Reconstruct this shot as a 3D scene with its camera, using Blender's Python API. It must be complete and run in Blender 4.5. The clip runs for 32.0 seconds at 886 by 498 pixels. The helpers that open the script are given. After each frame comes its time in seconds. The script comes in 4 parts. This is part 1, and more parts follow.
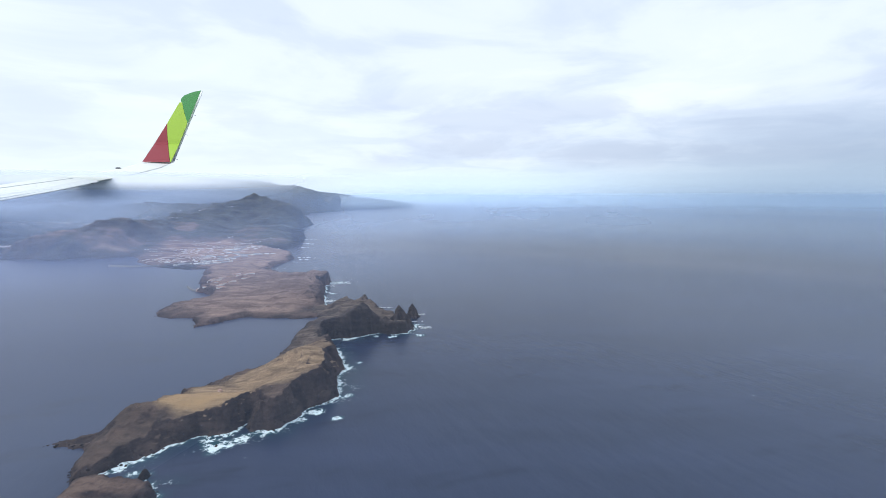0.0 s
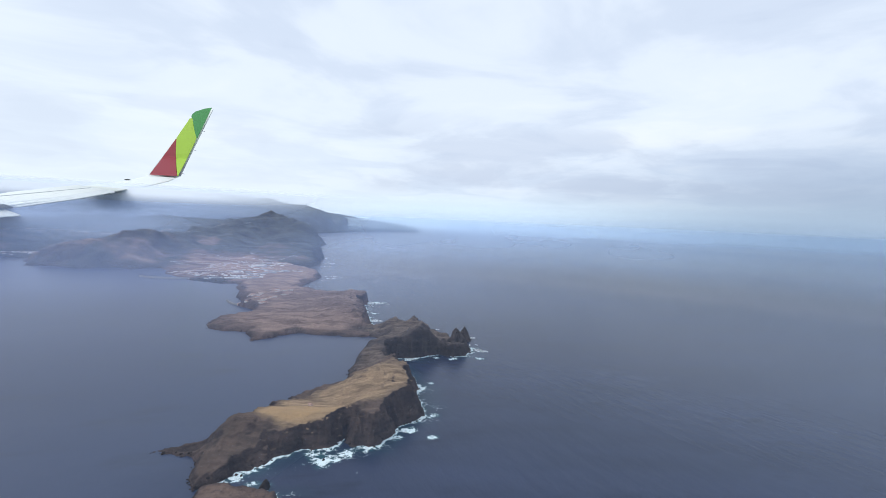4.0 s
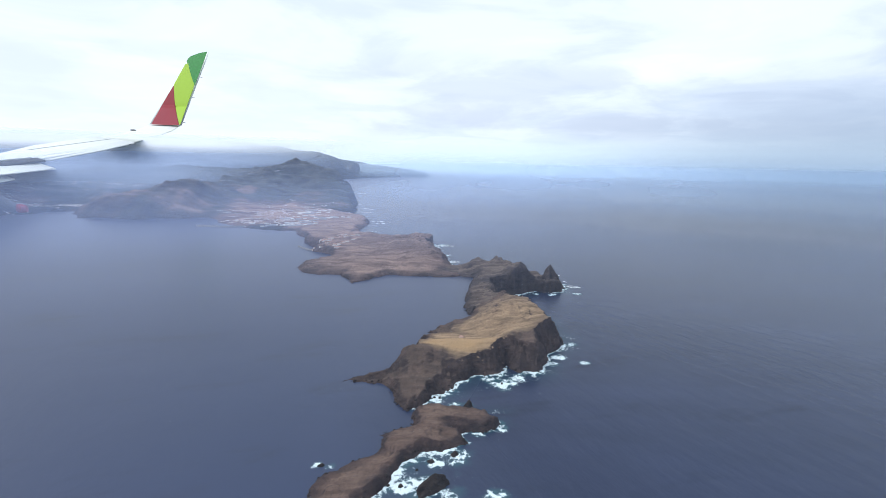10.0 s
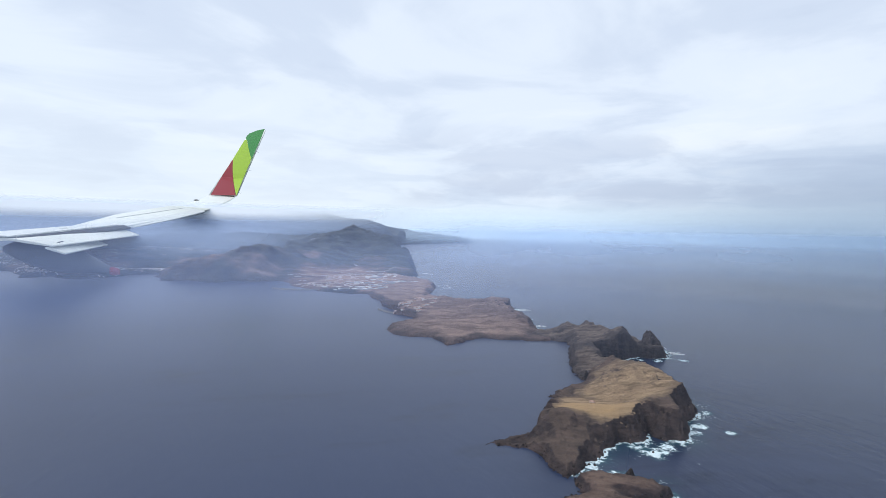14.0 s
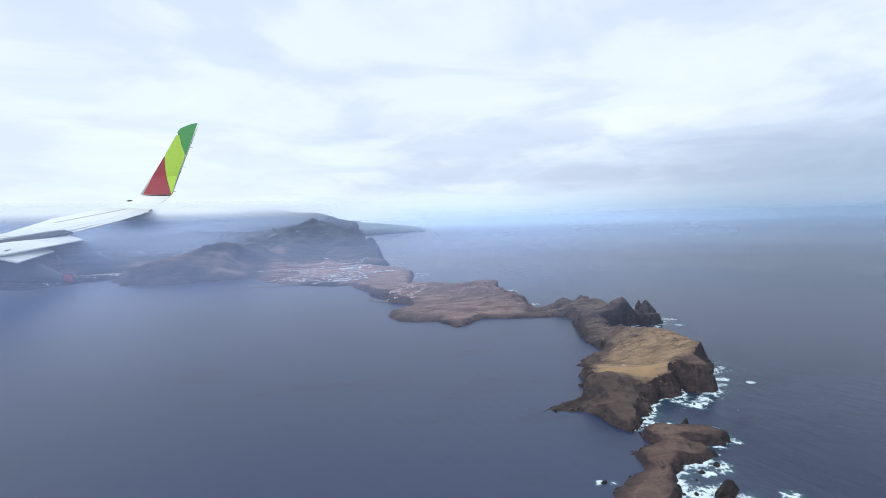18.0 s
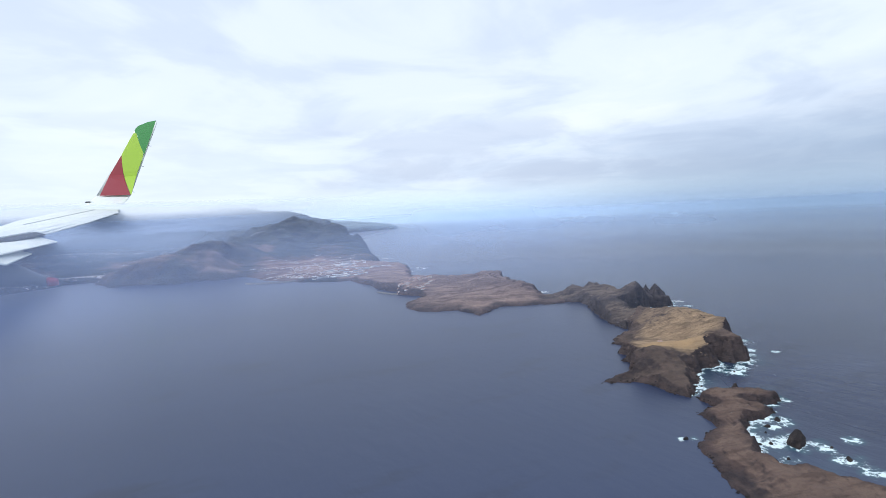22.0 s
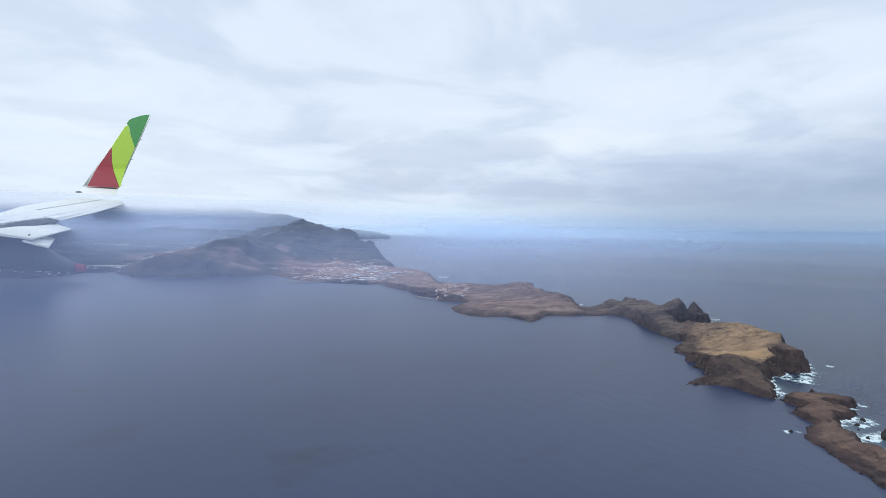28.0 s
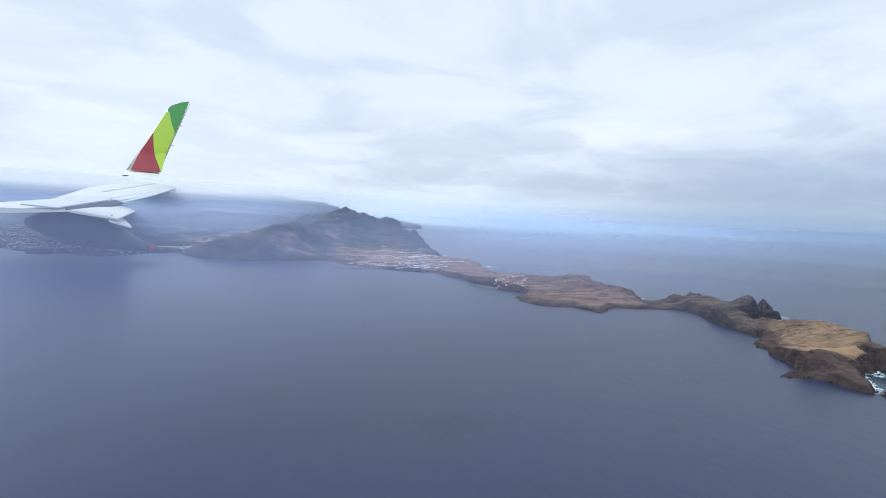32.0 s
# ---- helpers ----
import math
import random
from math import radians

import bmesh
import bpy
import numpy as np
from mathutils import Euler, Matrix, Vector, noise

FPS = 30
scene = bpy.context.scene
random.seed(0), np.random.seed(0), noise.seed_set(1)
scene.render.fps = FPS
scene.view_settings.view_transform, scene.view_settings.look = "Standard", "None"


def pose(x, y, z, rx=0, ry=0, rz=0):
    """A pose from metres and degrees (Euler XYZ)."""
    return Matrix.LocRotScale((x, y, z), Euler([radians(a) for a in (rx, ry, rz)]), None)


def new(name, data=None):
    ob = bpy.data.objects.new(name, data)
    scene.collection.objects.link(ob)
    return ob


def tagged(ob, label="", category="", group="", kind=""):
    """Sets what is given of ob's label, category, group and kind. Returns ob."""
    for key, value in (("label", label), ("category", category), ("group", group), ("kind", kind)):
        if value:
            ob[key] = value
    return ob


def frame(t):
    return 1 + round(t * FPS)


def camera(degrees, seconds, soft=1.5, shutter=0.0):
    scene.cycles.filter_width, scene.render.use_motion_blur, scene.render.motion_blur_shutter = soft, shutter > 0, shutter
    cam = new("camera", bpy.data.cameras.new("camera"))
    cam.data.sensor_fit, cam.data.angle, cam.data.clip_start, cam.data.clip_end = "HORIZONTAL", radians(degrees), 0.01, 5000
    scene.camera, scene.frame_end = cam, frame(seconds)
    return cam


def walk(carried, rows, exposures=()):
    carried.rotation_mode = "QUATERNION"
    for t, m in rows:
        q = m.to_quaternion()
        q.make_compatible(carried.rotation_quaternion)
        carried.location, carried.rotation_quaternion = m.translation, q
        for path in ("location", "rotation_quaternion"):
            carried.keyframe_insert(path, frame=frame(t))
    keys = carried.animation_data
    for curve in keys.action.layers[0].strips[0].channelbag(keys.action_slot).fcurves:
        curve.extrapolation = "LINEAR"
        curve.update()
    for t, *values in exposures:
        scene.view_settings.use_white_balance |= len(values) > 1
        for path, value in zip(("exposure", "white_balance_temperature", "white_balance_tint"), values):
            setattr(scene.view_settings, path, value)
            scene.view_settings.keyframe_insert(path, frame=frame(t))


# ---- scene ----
cam = camera(85.6, 32.0, soft=0.8)
PATH = [
    (0, 0.39, -0.65, 63.77, 83.298, 0.139, -0.069),
    (0.5, -3.43, -1, 63.6, 81.202, 0.35, 1.101),
    (1, -7.25, -1.36, 63.43, 81.892, 0.296, 1.084),
    (1.5, -11.05, -1.73, 63.25, 84.142, 0.384, 1.035),
    (2, -14.85, -2.11, 63.07, 85.495, 0.289, 0.692),
    (2.5, -18.65, -2.5, 62.89, 85.954, -0.823, 0.422),
    (4.5, -33.77, -4.13, 62.13, 86.442, -2.556, -0.236),
    (5, -37.54, -4.56, 61.93, 86.467, -2.471, -0.038),
    (5.5, -41.3, -5, 61.73, 86.468, -2.332, 0.101),
    (6, -45.05, -5.45, 61.52, 86.435, -2.45, 0.18),
    (6.5, -48.8, -5.9, 61.32, 85.454, -2.421, 0.699),
    (7, -52.54, -6.36, 61.11, 83.486, -2.155, 1.557),
    (7.5, -56.28, -6.83, 60.89, 81.986, -1.747, 2.021),
    (8, -60.01, -7.31, 60.68, 77.735, -1.812, 3.177),
    (8.5, -63.74, -7.79, 60.47, 77.404, -0.547, 3.515),
    (9, -67.46, -8.28, 60.25, 76.642, 1.183, 1.706),
    (9.5, -71.18, -8.77, 60.03, 78.147, -0.391, 0.082),
    (10, -74.89, -9.28, 59.81, 79.784, -1.025, -0.175),
    (10.5, -78.59, -9.79, 59.58, 80.222, -1.761, 0.071),
    (11, -82.29, -10.3, 59.36, 81.548, -2.368, 0.413),
    (11.5, -85.99, -10.83, 59.13, 83.06, -1.832, 3.422),
    (12, -89.68, -11.36, 58.91, 85.432, -1.493, 3.185),
    (12.5, -93.36, -11.89, 58.68, 86.027, -1.082, 3.754),
    (13, -97.04, -12.43, 58.45, 87.052, -0.704, 4.081),
    (13.5, -100.71, -12.98, 58.22, 87.206, -0.511, 4.276),
    (14, -104.38, -13.53, 57.99, 87.636, -0.898, 4.162),
    (14.5, -108.05, -14.09, 57.76, 88.945, -1.133, 3.715),
    (16.5, -122.65, -16.37, 56.83, 88.689, 0.333, 1.407),
    (17, -126.29, -16.95, 56.6, 87.933, 0.677, 0.229),
    (17.5, -129.93, -17.54, 56.37, 87.174, 0.969, -0.926),
    (18, -133.56, -18.13, 56.13, 86.306, 1.861, -2.337),
    (18.5, -137.18, -18.73, 55.9, 85.772, 2.379, -2.915),
    (19, -140.8, -19.33, 55.67, 85.775, 2.809, -3.4),
    (19.5, -144.42, -19.94, 55.44, 86.009, 2.985, -3.589),
    (20, -148.03, -20.55, 55.21, 86.437, 3.306, -3.758),
    (20.5, -151.64, -21.16, 54.98, 87.503, 3.009, -3.932),
    (21, -155.24, -21.77, 54.75, 86.918, 3.048, -4.048),
    (21.5, -158.84, -22.39, 54.52, 86.456, 3.02, -4.36),
    (22, -162.44, -23.02, 54.29, 85.799, 2.819, -6.336),
    (22.5, -166.03, -23.64, 54.07, 85.626, 3.574, -10.148),
    (23, -169.61, -24.27, 53.85, 86.569, 3.74, -11.44),
    (23.5, -173.19, -24.91, 53.62, 87.19, 3.775, -11.143),
    (24, -176.77, -25.54, 53.4, 87.241, 3.448, -10.265),
    (24.5, -180.34, -26.18, 53.18, 87.117, 2.389, -10.249),
    (25, -183.91, -26.82, 52.97, 86.954, 1.237, -10.101),
    (25.5, -187.48, -27.47, 52.75, 86.903, 0.465, -10.08),
    (27.5, -201.7, -30.06, 51.91, 87.009, -1.047, -8.538),
    (28, -205.24, -30.71, 51.71, 87.421, -0.799, -8.194),
    (28.5, -208.78, -31.37, 51.51, 87.447, -0.623, -7.972),
    (29, -212.32, -32.03, 51.31, 86.524, -0.721, -7.637),
    (29.5, -215.86, -32.68, 51.12, 84.475, -0.804, -7.181),
    (30, -219.39, -33.34, 50.93, 84.914, -0.982, -6.973),
    (30.5, -222.91, -34, 50.74, 85.278, 1.832, -3.449),
    (31, -226.44, -34.66, 50.55, 85.778, 1.237, -7.592),
    (31.5, -229.96, -35.33, 50.37, 86.529, 1.276, -8.267),
    (32, -233.47, -35.99, 50.19, 86.299, -2.299, -5.183),
]
# the clip's own brightening and darkening, in stops
STOPS = [(0, 0.14), (1, 0.23), (2, 0.13), (5, 0.03), (6, 0.03), (7, 0.10), (8, 0.26), (9, 0.24), (10, 0.23), (11, 0.18), (12, 0.03), (13, -0.02), (14, 0.00), (17, 0.02),
         (18, 0.09), (19, 0.00), (20, -0.03), (21, -0.06), (22, 0.10), (23, 0.11), (24, 0.00), (25, 0.05), (28, -0.05), (29, -0.02), (30, 0.05), (31, 0.00), (32, 0.03)]
walk(cam, [(t, pose(x, y, z, rx, ry, rz)) for t, x, y, z, rx, ry, rz in PATH],
     exposures=[(t, stops, 6210 if t < 15 else 6140, 9) for t, stops in STOPS])

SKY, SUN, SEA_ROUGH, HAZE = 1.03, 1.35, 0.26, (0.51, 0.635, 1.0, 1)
MIST_SLOPE, GLARE_VEIL = 0.46, 0.05
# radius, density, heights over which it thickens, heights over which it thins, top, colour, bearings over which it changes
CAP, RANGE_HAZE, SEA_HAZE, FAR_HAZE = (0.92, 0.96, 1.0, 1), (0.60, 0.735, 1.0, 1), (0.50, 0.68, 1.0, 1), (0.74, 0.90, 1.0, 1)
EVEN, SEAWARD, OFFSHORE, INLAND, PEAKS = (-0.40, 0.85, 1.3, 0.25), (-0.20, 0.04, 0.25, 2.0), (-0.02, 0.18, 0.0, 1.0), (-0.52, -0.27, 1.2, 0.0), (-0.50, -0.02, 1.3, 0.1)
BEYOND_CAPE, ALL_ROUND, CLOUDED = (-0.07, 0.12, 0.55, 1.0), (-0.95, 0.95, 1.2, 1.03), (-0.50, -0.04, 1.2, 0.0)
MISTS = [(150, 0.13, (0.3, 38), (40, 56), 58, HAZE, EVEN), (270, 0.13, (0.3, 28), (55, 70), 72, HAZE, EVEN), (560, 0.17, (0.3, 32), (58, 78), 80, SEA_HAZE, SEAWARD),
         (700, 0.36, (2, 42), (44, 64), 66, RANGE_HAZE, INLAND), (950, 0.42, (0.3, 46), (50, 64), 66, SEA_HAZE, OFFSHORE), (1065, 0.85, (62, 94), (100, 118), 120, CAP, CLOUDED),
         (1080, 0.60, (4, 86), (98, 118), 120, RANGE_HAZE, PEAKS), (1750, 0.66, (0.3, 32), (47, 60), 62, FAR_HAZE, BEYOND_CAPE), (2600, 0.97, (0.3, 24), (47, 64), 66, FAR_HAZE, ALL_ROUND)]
WING_EYE, WING_NEAR, WING_STEP, TIP_STEP, LET_STEP = (-112.0, -15.0, 56.0), 0.02687, 0.00088, 0.0081, 0.0005

# ---- world, sun ----
world = bpy.data.worlds.new("overcast_sky")
scene.world = world
world.use_nodes = True
wn, wl = world.node_tree.nodes, world.node_tree.links
wn.clear()


def wnode(kind, **values):
    n = wn.new(kind)
    for key, value in values.items():
        n.inputs[key].default_value = value
    return n


def wramp(stops, source):
    n = wn.new("ShaderNodeValToRGB")
    n.color_ramp.interpolation = "EASE"
    while len(n.color_ramp.elements) < len(stops):
        n.color_ramp.elements.new(0.5)
    for e, (p, c) in zip(n.color_ramp.elements, stops):
        e.position, e.color = p, (*c, 1) if len(c) == 3 else c
    wl.new(source, n.inputs["Fac"])
    return n.outputs["Color"]


def wmath(op, a, b):
    n = wn.new("ShaderNodeMath")
    n.operation = op
    for k, v in enumerate((a, b)):
        if isinstance(v, (int, float)):
            n.inputs[k].default_value = v
        else:
            wl.new(v, n.inputs[k])
    return n.outputs[0]


def wmix(fac, a, b):
    n = wn.new("ShaderNodeMix")
    n.data_type = "RGBA"
    for k, v in ((0, fac), (6, a), (7, b)):
        if isinstance(v, (int, float)):
            n.inputs[k].default_value = v
        elif isinstance(v, tuple):
            n.inputs[k].default_value = (*v, 1)
        else:
            wl.new(v, n.inputs[k])
    return n.outputs[2]


SUN_UP, SUN_ROUND = 50.0, 264.0
sky = wn.new("ShaderNodeTexSky")
sky.sky_type, sky.sun_disc = "NISHITA", False
sky.sun_elevation, sky.sun_rotation = radians(SUN_UP), radians(SUN_ROUND)
coord = wn.new("ShaderNodeTexCoord")
split = wn.new("ShaderNodeSeparateXYZ")
wl.new(coord.outputs["Generated"], split.inputs[0])
up = wmath("MAXIMUM", split.outputs["Z"], 0.0)
# a flat deck of cloud: directions projected on a level sheet overhead
lift = wmath("ADD", up, 0.10)
deck = wn.new("ShaderNodeCombineXYZ")
wl.new(wmath("DIVIDE", split.outputs["X"], lift), deck.inputs[0])
wl.new(wmath("DIVIDE", split.outputs["Y"], lift), deck.inputs[1])
puffs = wnode("ShaderNodeTexNoise", Scale=0.95, Detail=7.0, Roughness=0.52, Distortion=0.5)
wl.new(deck.outputs[0], puffs.inputs["Vector"])
banks = wnode("ShaderNodeTexNoise", Scale=0.33, Detail=3.0, Roughness=0.5)
wl.new(deck.outputs[0], banks.inputs["Vector"])
body = wmath("ADD", wmath("MULTIPLY", puffs.outputs["Fac"], 0.6), wmath("MULTIPLY", banks.outputs["Fac"], 0.4))
cloud = wramp([(0.32, (0.58, 0.65, 0.79)), (0.43, (0.71, 0.78, 0.90)), (0.52, (0.84, 0.90, 0.99)), (0.66, (0.96, 0.99, 1.02))], body)
# lower, the deck's underside closes up and turns lavender grey, then a clear pale strip over the sea
low = wramp([(0.0, (0.75, 0.90, 1.02)), (0.035, (0.76, 0.89, 1.0)), (0.075, (0.68, 0.77, 0.91)), (0.16, (0.78, 0.86, 0.97)), (0.4, (0.88, 0.93, 1.0))], up)
near_sea = wramp([(0.02, (1, 1, 1)), (0.06, (0.32, 0.32, 0.32)), (0.25, (0.0, 0.0, 0.0))], up)
overcast = wmix(near_sea, cloud, low)
# rain over the open sea to the east of north
east = wmath("MULTIPLY", wmath("SUBTRACT", split.outputs["X"], 0.08), 1.9)
showers = wramp([(0.0, (0, 0, 0)), (1.0, (0.68, 0.68, 0.68))], wmath("MULTIPLY", wmath("MAXIMUM", east, 0.0), wmath("SUBTRACT", 1.0, wmath("MINIMUM", wmath("MULTIPLY", up, 4.5), 1.0))))
# rolls of cloud low down, flat and dark underneath
stretch = wn.new("ShaderNodeMapping")
stretch.inputs["Scale"].default_value = (4.2, 4.2, 15.0)
wl.new(coord.outputs["Generated"], stretch.inputs[0])
rolls = wnode("ShaderNodeTexNoise", Scale=1.0, Detail=6.0, Roughness=0.55, Distortion=0.3)
wl.new(stretch.outputs[0], rolls.inputs["Vector"])
belt = wramp([(0.035, (0, 0, 0)), (0.075, (1, 1, 1)), (0.15, (0.7, 0.7, 0.7)), (0.24, (0, 0, 0))], up)
under = wramp([(0.42, (0, 0, 0)), (0.62, (0.8, 0.8, 0.8))], rolls.outputs["Fac"])
overcast = wmix(wmath("MULTIPLY", belt, under), overcast, (0.60, 0.66, 0.79))
tops = wramp([(0.26, (0.5, 0.5, 0.5)), (0.46, (0, 0, 0))], rolls.outputs["Fac"])
overcast = wmix(wmath("MULTIPLY", belt, tops), overcast, (0.94, 0.97, 1.0))
# brighter cloud low over the land
west = wmath("MULTIPLY", wmath("MAXIMUM", wmath("SUBTRACT", wmath("MULTIPLY", split.outputs["X"], -1.0), 0.02), 0.0), 2.2)
glow = wmath("MULTIPLY", wmath("MINIMUM", west, 0.65), wmath("SUBTRACT", 1.0, wmath("MINIMUM", wmath("MULTIPLY", up, 3.0), 1.0)))
overcast = wmix(glow, overcast, (0.90, 0.96, 1.02))
overcast = wmix(showers, overcast, (0.26, 0.355, 0.51))
clear = wnode("ShaderNodeBackground", Strength=0.1)
wl.new(sky.outputs[0], clear.inputs["Color"])
grey = wnode("ShaderNodeBackground", Strength=SKY)
wl.new(overcast, grey.inputs["Color"])
both = wn.new("ShaderNodeMixShader")
both.inputs[0].default_value = 0.93
wl.new(clear.outputs[0], both.inputs[1])
wl.new(grey.outputs[0], both.inputs[2])
out = wn.new("ShaderNodeOutputWorld")
wl.new(both.outputs[0], out.inputs["Surface"])

sun = new("sun", bpy.data.lights.new("sun", "SUN"))
sun.data.energy, sun.data.angle, sun.data.color = SUN, radians(24), (1.0, 0.95, 0.88)
sun.matrix_world = pose(0, 0, 500, 90 - SUN_UP, 0, 180 - SUN_ROUND)


# ---- materials ----
def material(name):
    m = bpy.data.materials.new(name)
    m.use_nodes = True
    nt = m.node_tree
    return m, nt, nt.nodes["Principled BSDF"]


def link(nt, a, b):
    nt.links.new(a, b)


def tex(nt, scale, detail=6.0, rough=0.55, stretch=None, kind="ShaderNodeTexNoise", world_space=True):
    n = nt.nodes.new(kind)
    n.inputs["Scale"].default_value = scale
    if kind == "ShaderNodeTexNoise":
        n.inputs["Detail"].default_value, n.inputs["Roughness"].default_value = detail, rough
    g = nt.nodes.new("ShaderNodeNewGeometry") if world_space else nt.nodes.new("ShaderNodeTexCoord")
    src = g.outputs["Position"] if world_space else g.outputs["Object"]
    if stretch:
        mp = nt.nodes.new("ShaderNodeMapping")
        mp.inputs["Scale"].default_value = stretch[:3]
        if len(stretch) > 3:
            mp.inputs["Rotation"].default_value = (0, 0, radians(stretch[3]))
        link(nt, src, mp.inputs[0])
        src = mp.outputs[0]
    link(nt, src, n.inputs["Vector"])
    return n.outputs["Fac"] if kind == "ShaderNodeTexNoise" else n.outputs["Distance"]


def ramp(nt, fac, stops):
    n = nt.nodes.new("ShaderNodeValToRGB")
    while len(n.color_ramp.elements) < len(stops):
        n.color_ramp.elements.new(0.5)
    for e, (p, c) in zip(n.color_ramp.elements, stops):
        e.position, e.color = p, (*c, 1) if isinstance(c, tuple) else (c, c, c, 1)
    link(nt, fac, n.inputs["Fac"])
    return n.outputs["Color"]


def mix(nt, fac, a, b, how="MIX"):
    n = nt.nodes.new("ShaderNodeMix")
    n.data_type, n.blend_type = "RGBA", how
    for k, v in ((0, fac), (6, a), (7, b)):
        if isinstance(v, (int, float)):
            n.inputs[k].default_value = v
        elif isinstance(v, tuple):
            n.inputs[k].default_value = (*v, 1)
        else:
            link(nt, v, n.inputs[k])
    return n.outputs[2]


def calc(nt, op, a, b=0.0):
    n = nt.nodes.new("ShaderNodeMath")
    n.operation = op
    for k, v in enumerate((a, b)):
        if isinstance(v, (int, float)):
            n.inputs[k].default_value = v
        else:
            link(nt, v, n.inputs[k])
    return n.outputs[0]


def bump(nt, shader, height, strength, distance):
    n = nt.nodes.new("ShaderNodeBump")
    n.inputs["Strength"].default_value, n.inputs["Distance"].default_value = strength, distance
    link(nt, height, n.inputs["Height"])
    link(nt, n.outputs[0], shader.inputs["Normal"])


def plain(name, colour, rough=0.6, metal=0.0, vary=0.12, scale=0.8):
    m, nt, sh = material(name)
    c = mix(nt, tex(nt, scale), tuple(v * (1 - vary) for v in colour), tuple(min(1, v * (1 + vary)) for v in colour))
    link(nt, c, sh.inputs["Base Color"])
    sh.inputs["Roughness"].default_value, sh.inputs["Metallic"].default_value = rough, metal
    return m


def ground_material(name, grass, dry, rock, rock2, size, lo=0.62, hi=0.86, blotch=0.5, streak=1.0):
    """Dry grass on level ground, bare layered rock where it is steep; size is the scale of the patches."""
    m, nt, sh = material(name)
    big, mid, fine = tex(nt, 0.035 / size, 5), tex(nt, 0.16 / size, 8, 0.6), tex(nt, 1.1 / size, 8, 0.65)
    top = mix(nt, ramp(nt, big, [(0.38, 0.0), (0.62, 1.0)]), grass, dry)
    top = mix(nt, ramp(nt, mid, [(0.46, 0.0), (0.70, blotch)]), top, tuple(0.75 * v for v in rock2))
    top = mix(nt, ramp(nt, fine, [(0.35, 0.0), (0.75, 0.45)]), top, tuple(1.25 * v for v in dry))
    grain = tex(nt, 0.5 / size, 6, 0.6, (0.16, 1.0, 1.0, -57))
    top = mix(nt, ramp(nt, grain, [(0.36, 0.55 * streak), (0.50, 0.0)]), top, tuple(0.6 * v for v in grass))
    top = mix(nt, ramp(nt, grain, [(0.56, 0.0), (0.68, 0.5 * streak)]), top, tuple(1.3 * v for v in dry))
    straw = nt.nodes.new("ShaderNodeAttribute")
    straw.attribute_name = "straw"
    top = mix(nt, calc(nt, "MULTIPLY", straw.outputs["Fac"], ramp(nt, mid, [(0.30, 0.55), (0.60, 1.0)])), top, (0.47, 0.315, 0.170))
    cover = nt.nodes.new("ShaderNodeAttribute")
    cover.attribute_name = "turf"
    bare = mix(nt, ramp(nt, mid, [(0.40, 0.0), (0.62, 1.0)]), tuple(1.05 * v for v in rock), tuple(1.0 * v for v in rock2))
    bare = mix(nt, ramp(nt, grain, [(0.54, 0.0), (0.70, 0.5)]), bare, tuple(1.35 * v for v in rock2))
    top = mix(nt, cover.outputs["Fac"], bare, top)
    soil = nt.nodes.new("ShaderNodeAttribute")
    soil.attribute_name = "earth"
    fields = mix(nt, ramp(nt, tex(nt, 0.09, 6, 0.6, (0.35, 1.0, 1.0, 20)), [(0.38, 0.0), (0.62, 1.0)]), (0.15, 0.095, 0.075), (0.42, 0.29, 0.235))
    top = mix(nt, soil.outputs["Fac"], top, fields)
    strata = tex(nt, 0.35 / size, 8, 0.65, (0.5, 0.5, 1.6))
    gully = tex(nt, 0.22 / size, 7, 0.6, (1.0, 1.0, 0.45))
    wall = mix(nt, ramp(nt, strata, [(0.36, 0.0), (0.64, 1.0)]), rock, rock2)
    wall = mix(nt, ramp(nt, gully, [(0.44, 0.0), (0.64, 0.6)]), wall, tuple(0.62 * v for v in rock))
    geo = nt.nodes.new("ShaderNodeNewGeometry")
    sep = nt.nodes.new("ShaderNodeSeparateXYZ")
    link(nt, geo.outputs["Normal"], sep.inputs[0])
    level = calc(nt, "ADD", sep.outputs["Z"], calc(nt, "MULTIPLY", calc(nt, "SUBTRACT", mid, 0.5), 0.35))
    level = ramp(nt, level, [(lo, 0.0), (hi, 1.0)])
    place = nt.nodes.new("ShaderNodeSeparateXYZ")
    link(nt, geo.outputs["Position"], place.inputs[0])
    spray = calc(nt, "ADD", place.outputs["Z"], calc(nt, "MULTIPLY", calc(nt, "SUBTRACT", mid, 0.5), 1.6 * size))
    spray = ramp(nt, calc(nt, "DIVIDE", spray, size), [(0.35, 0.0), (0.95, 1.0)])
    level = calc(nt, "MULTIPLY", level, spray)
    wall = mix(nt, calc(nt, "MULTIPLY", soil.outputs["Fac"], 0.6), wall, fields)
    link(nt, mix(nt, level, wall, top), sh.inputs["Base Color"])
    sh.inputs["Roughness"].default_value = 0.95
    sh.inputs["Specular IOR Level"].default_value = 0.15
    bump(nt, sh, calc(nt, "ADD", fine, calc(nt, "MULTIPLY", strata, 1.6)), 1.0, 1.0 * size)
    return m


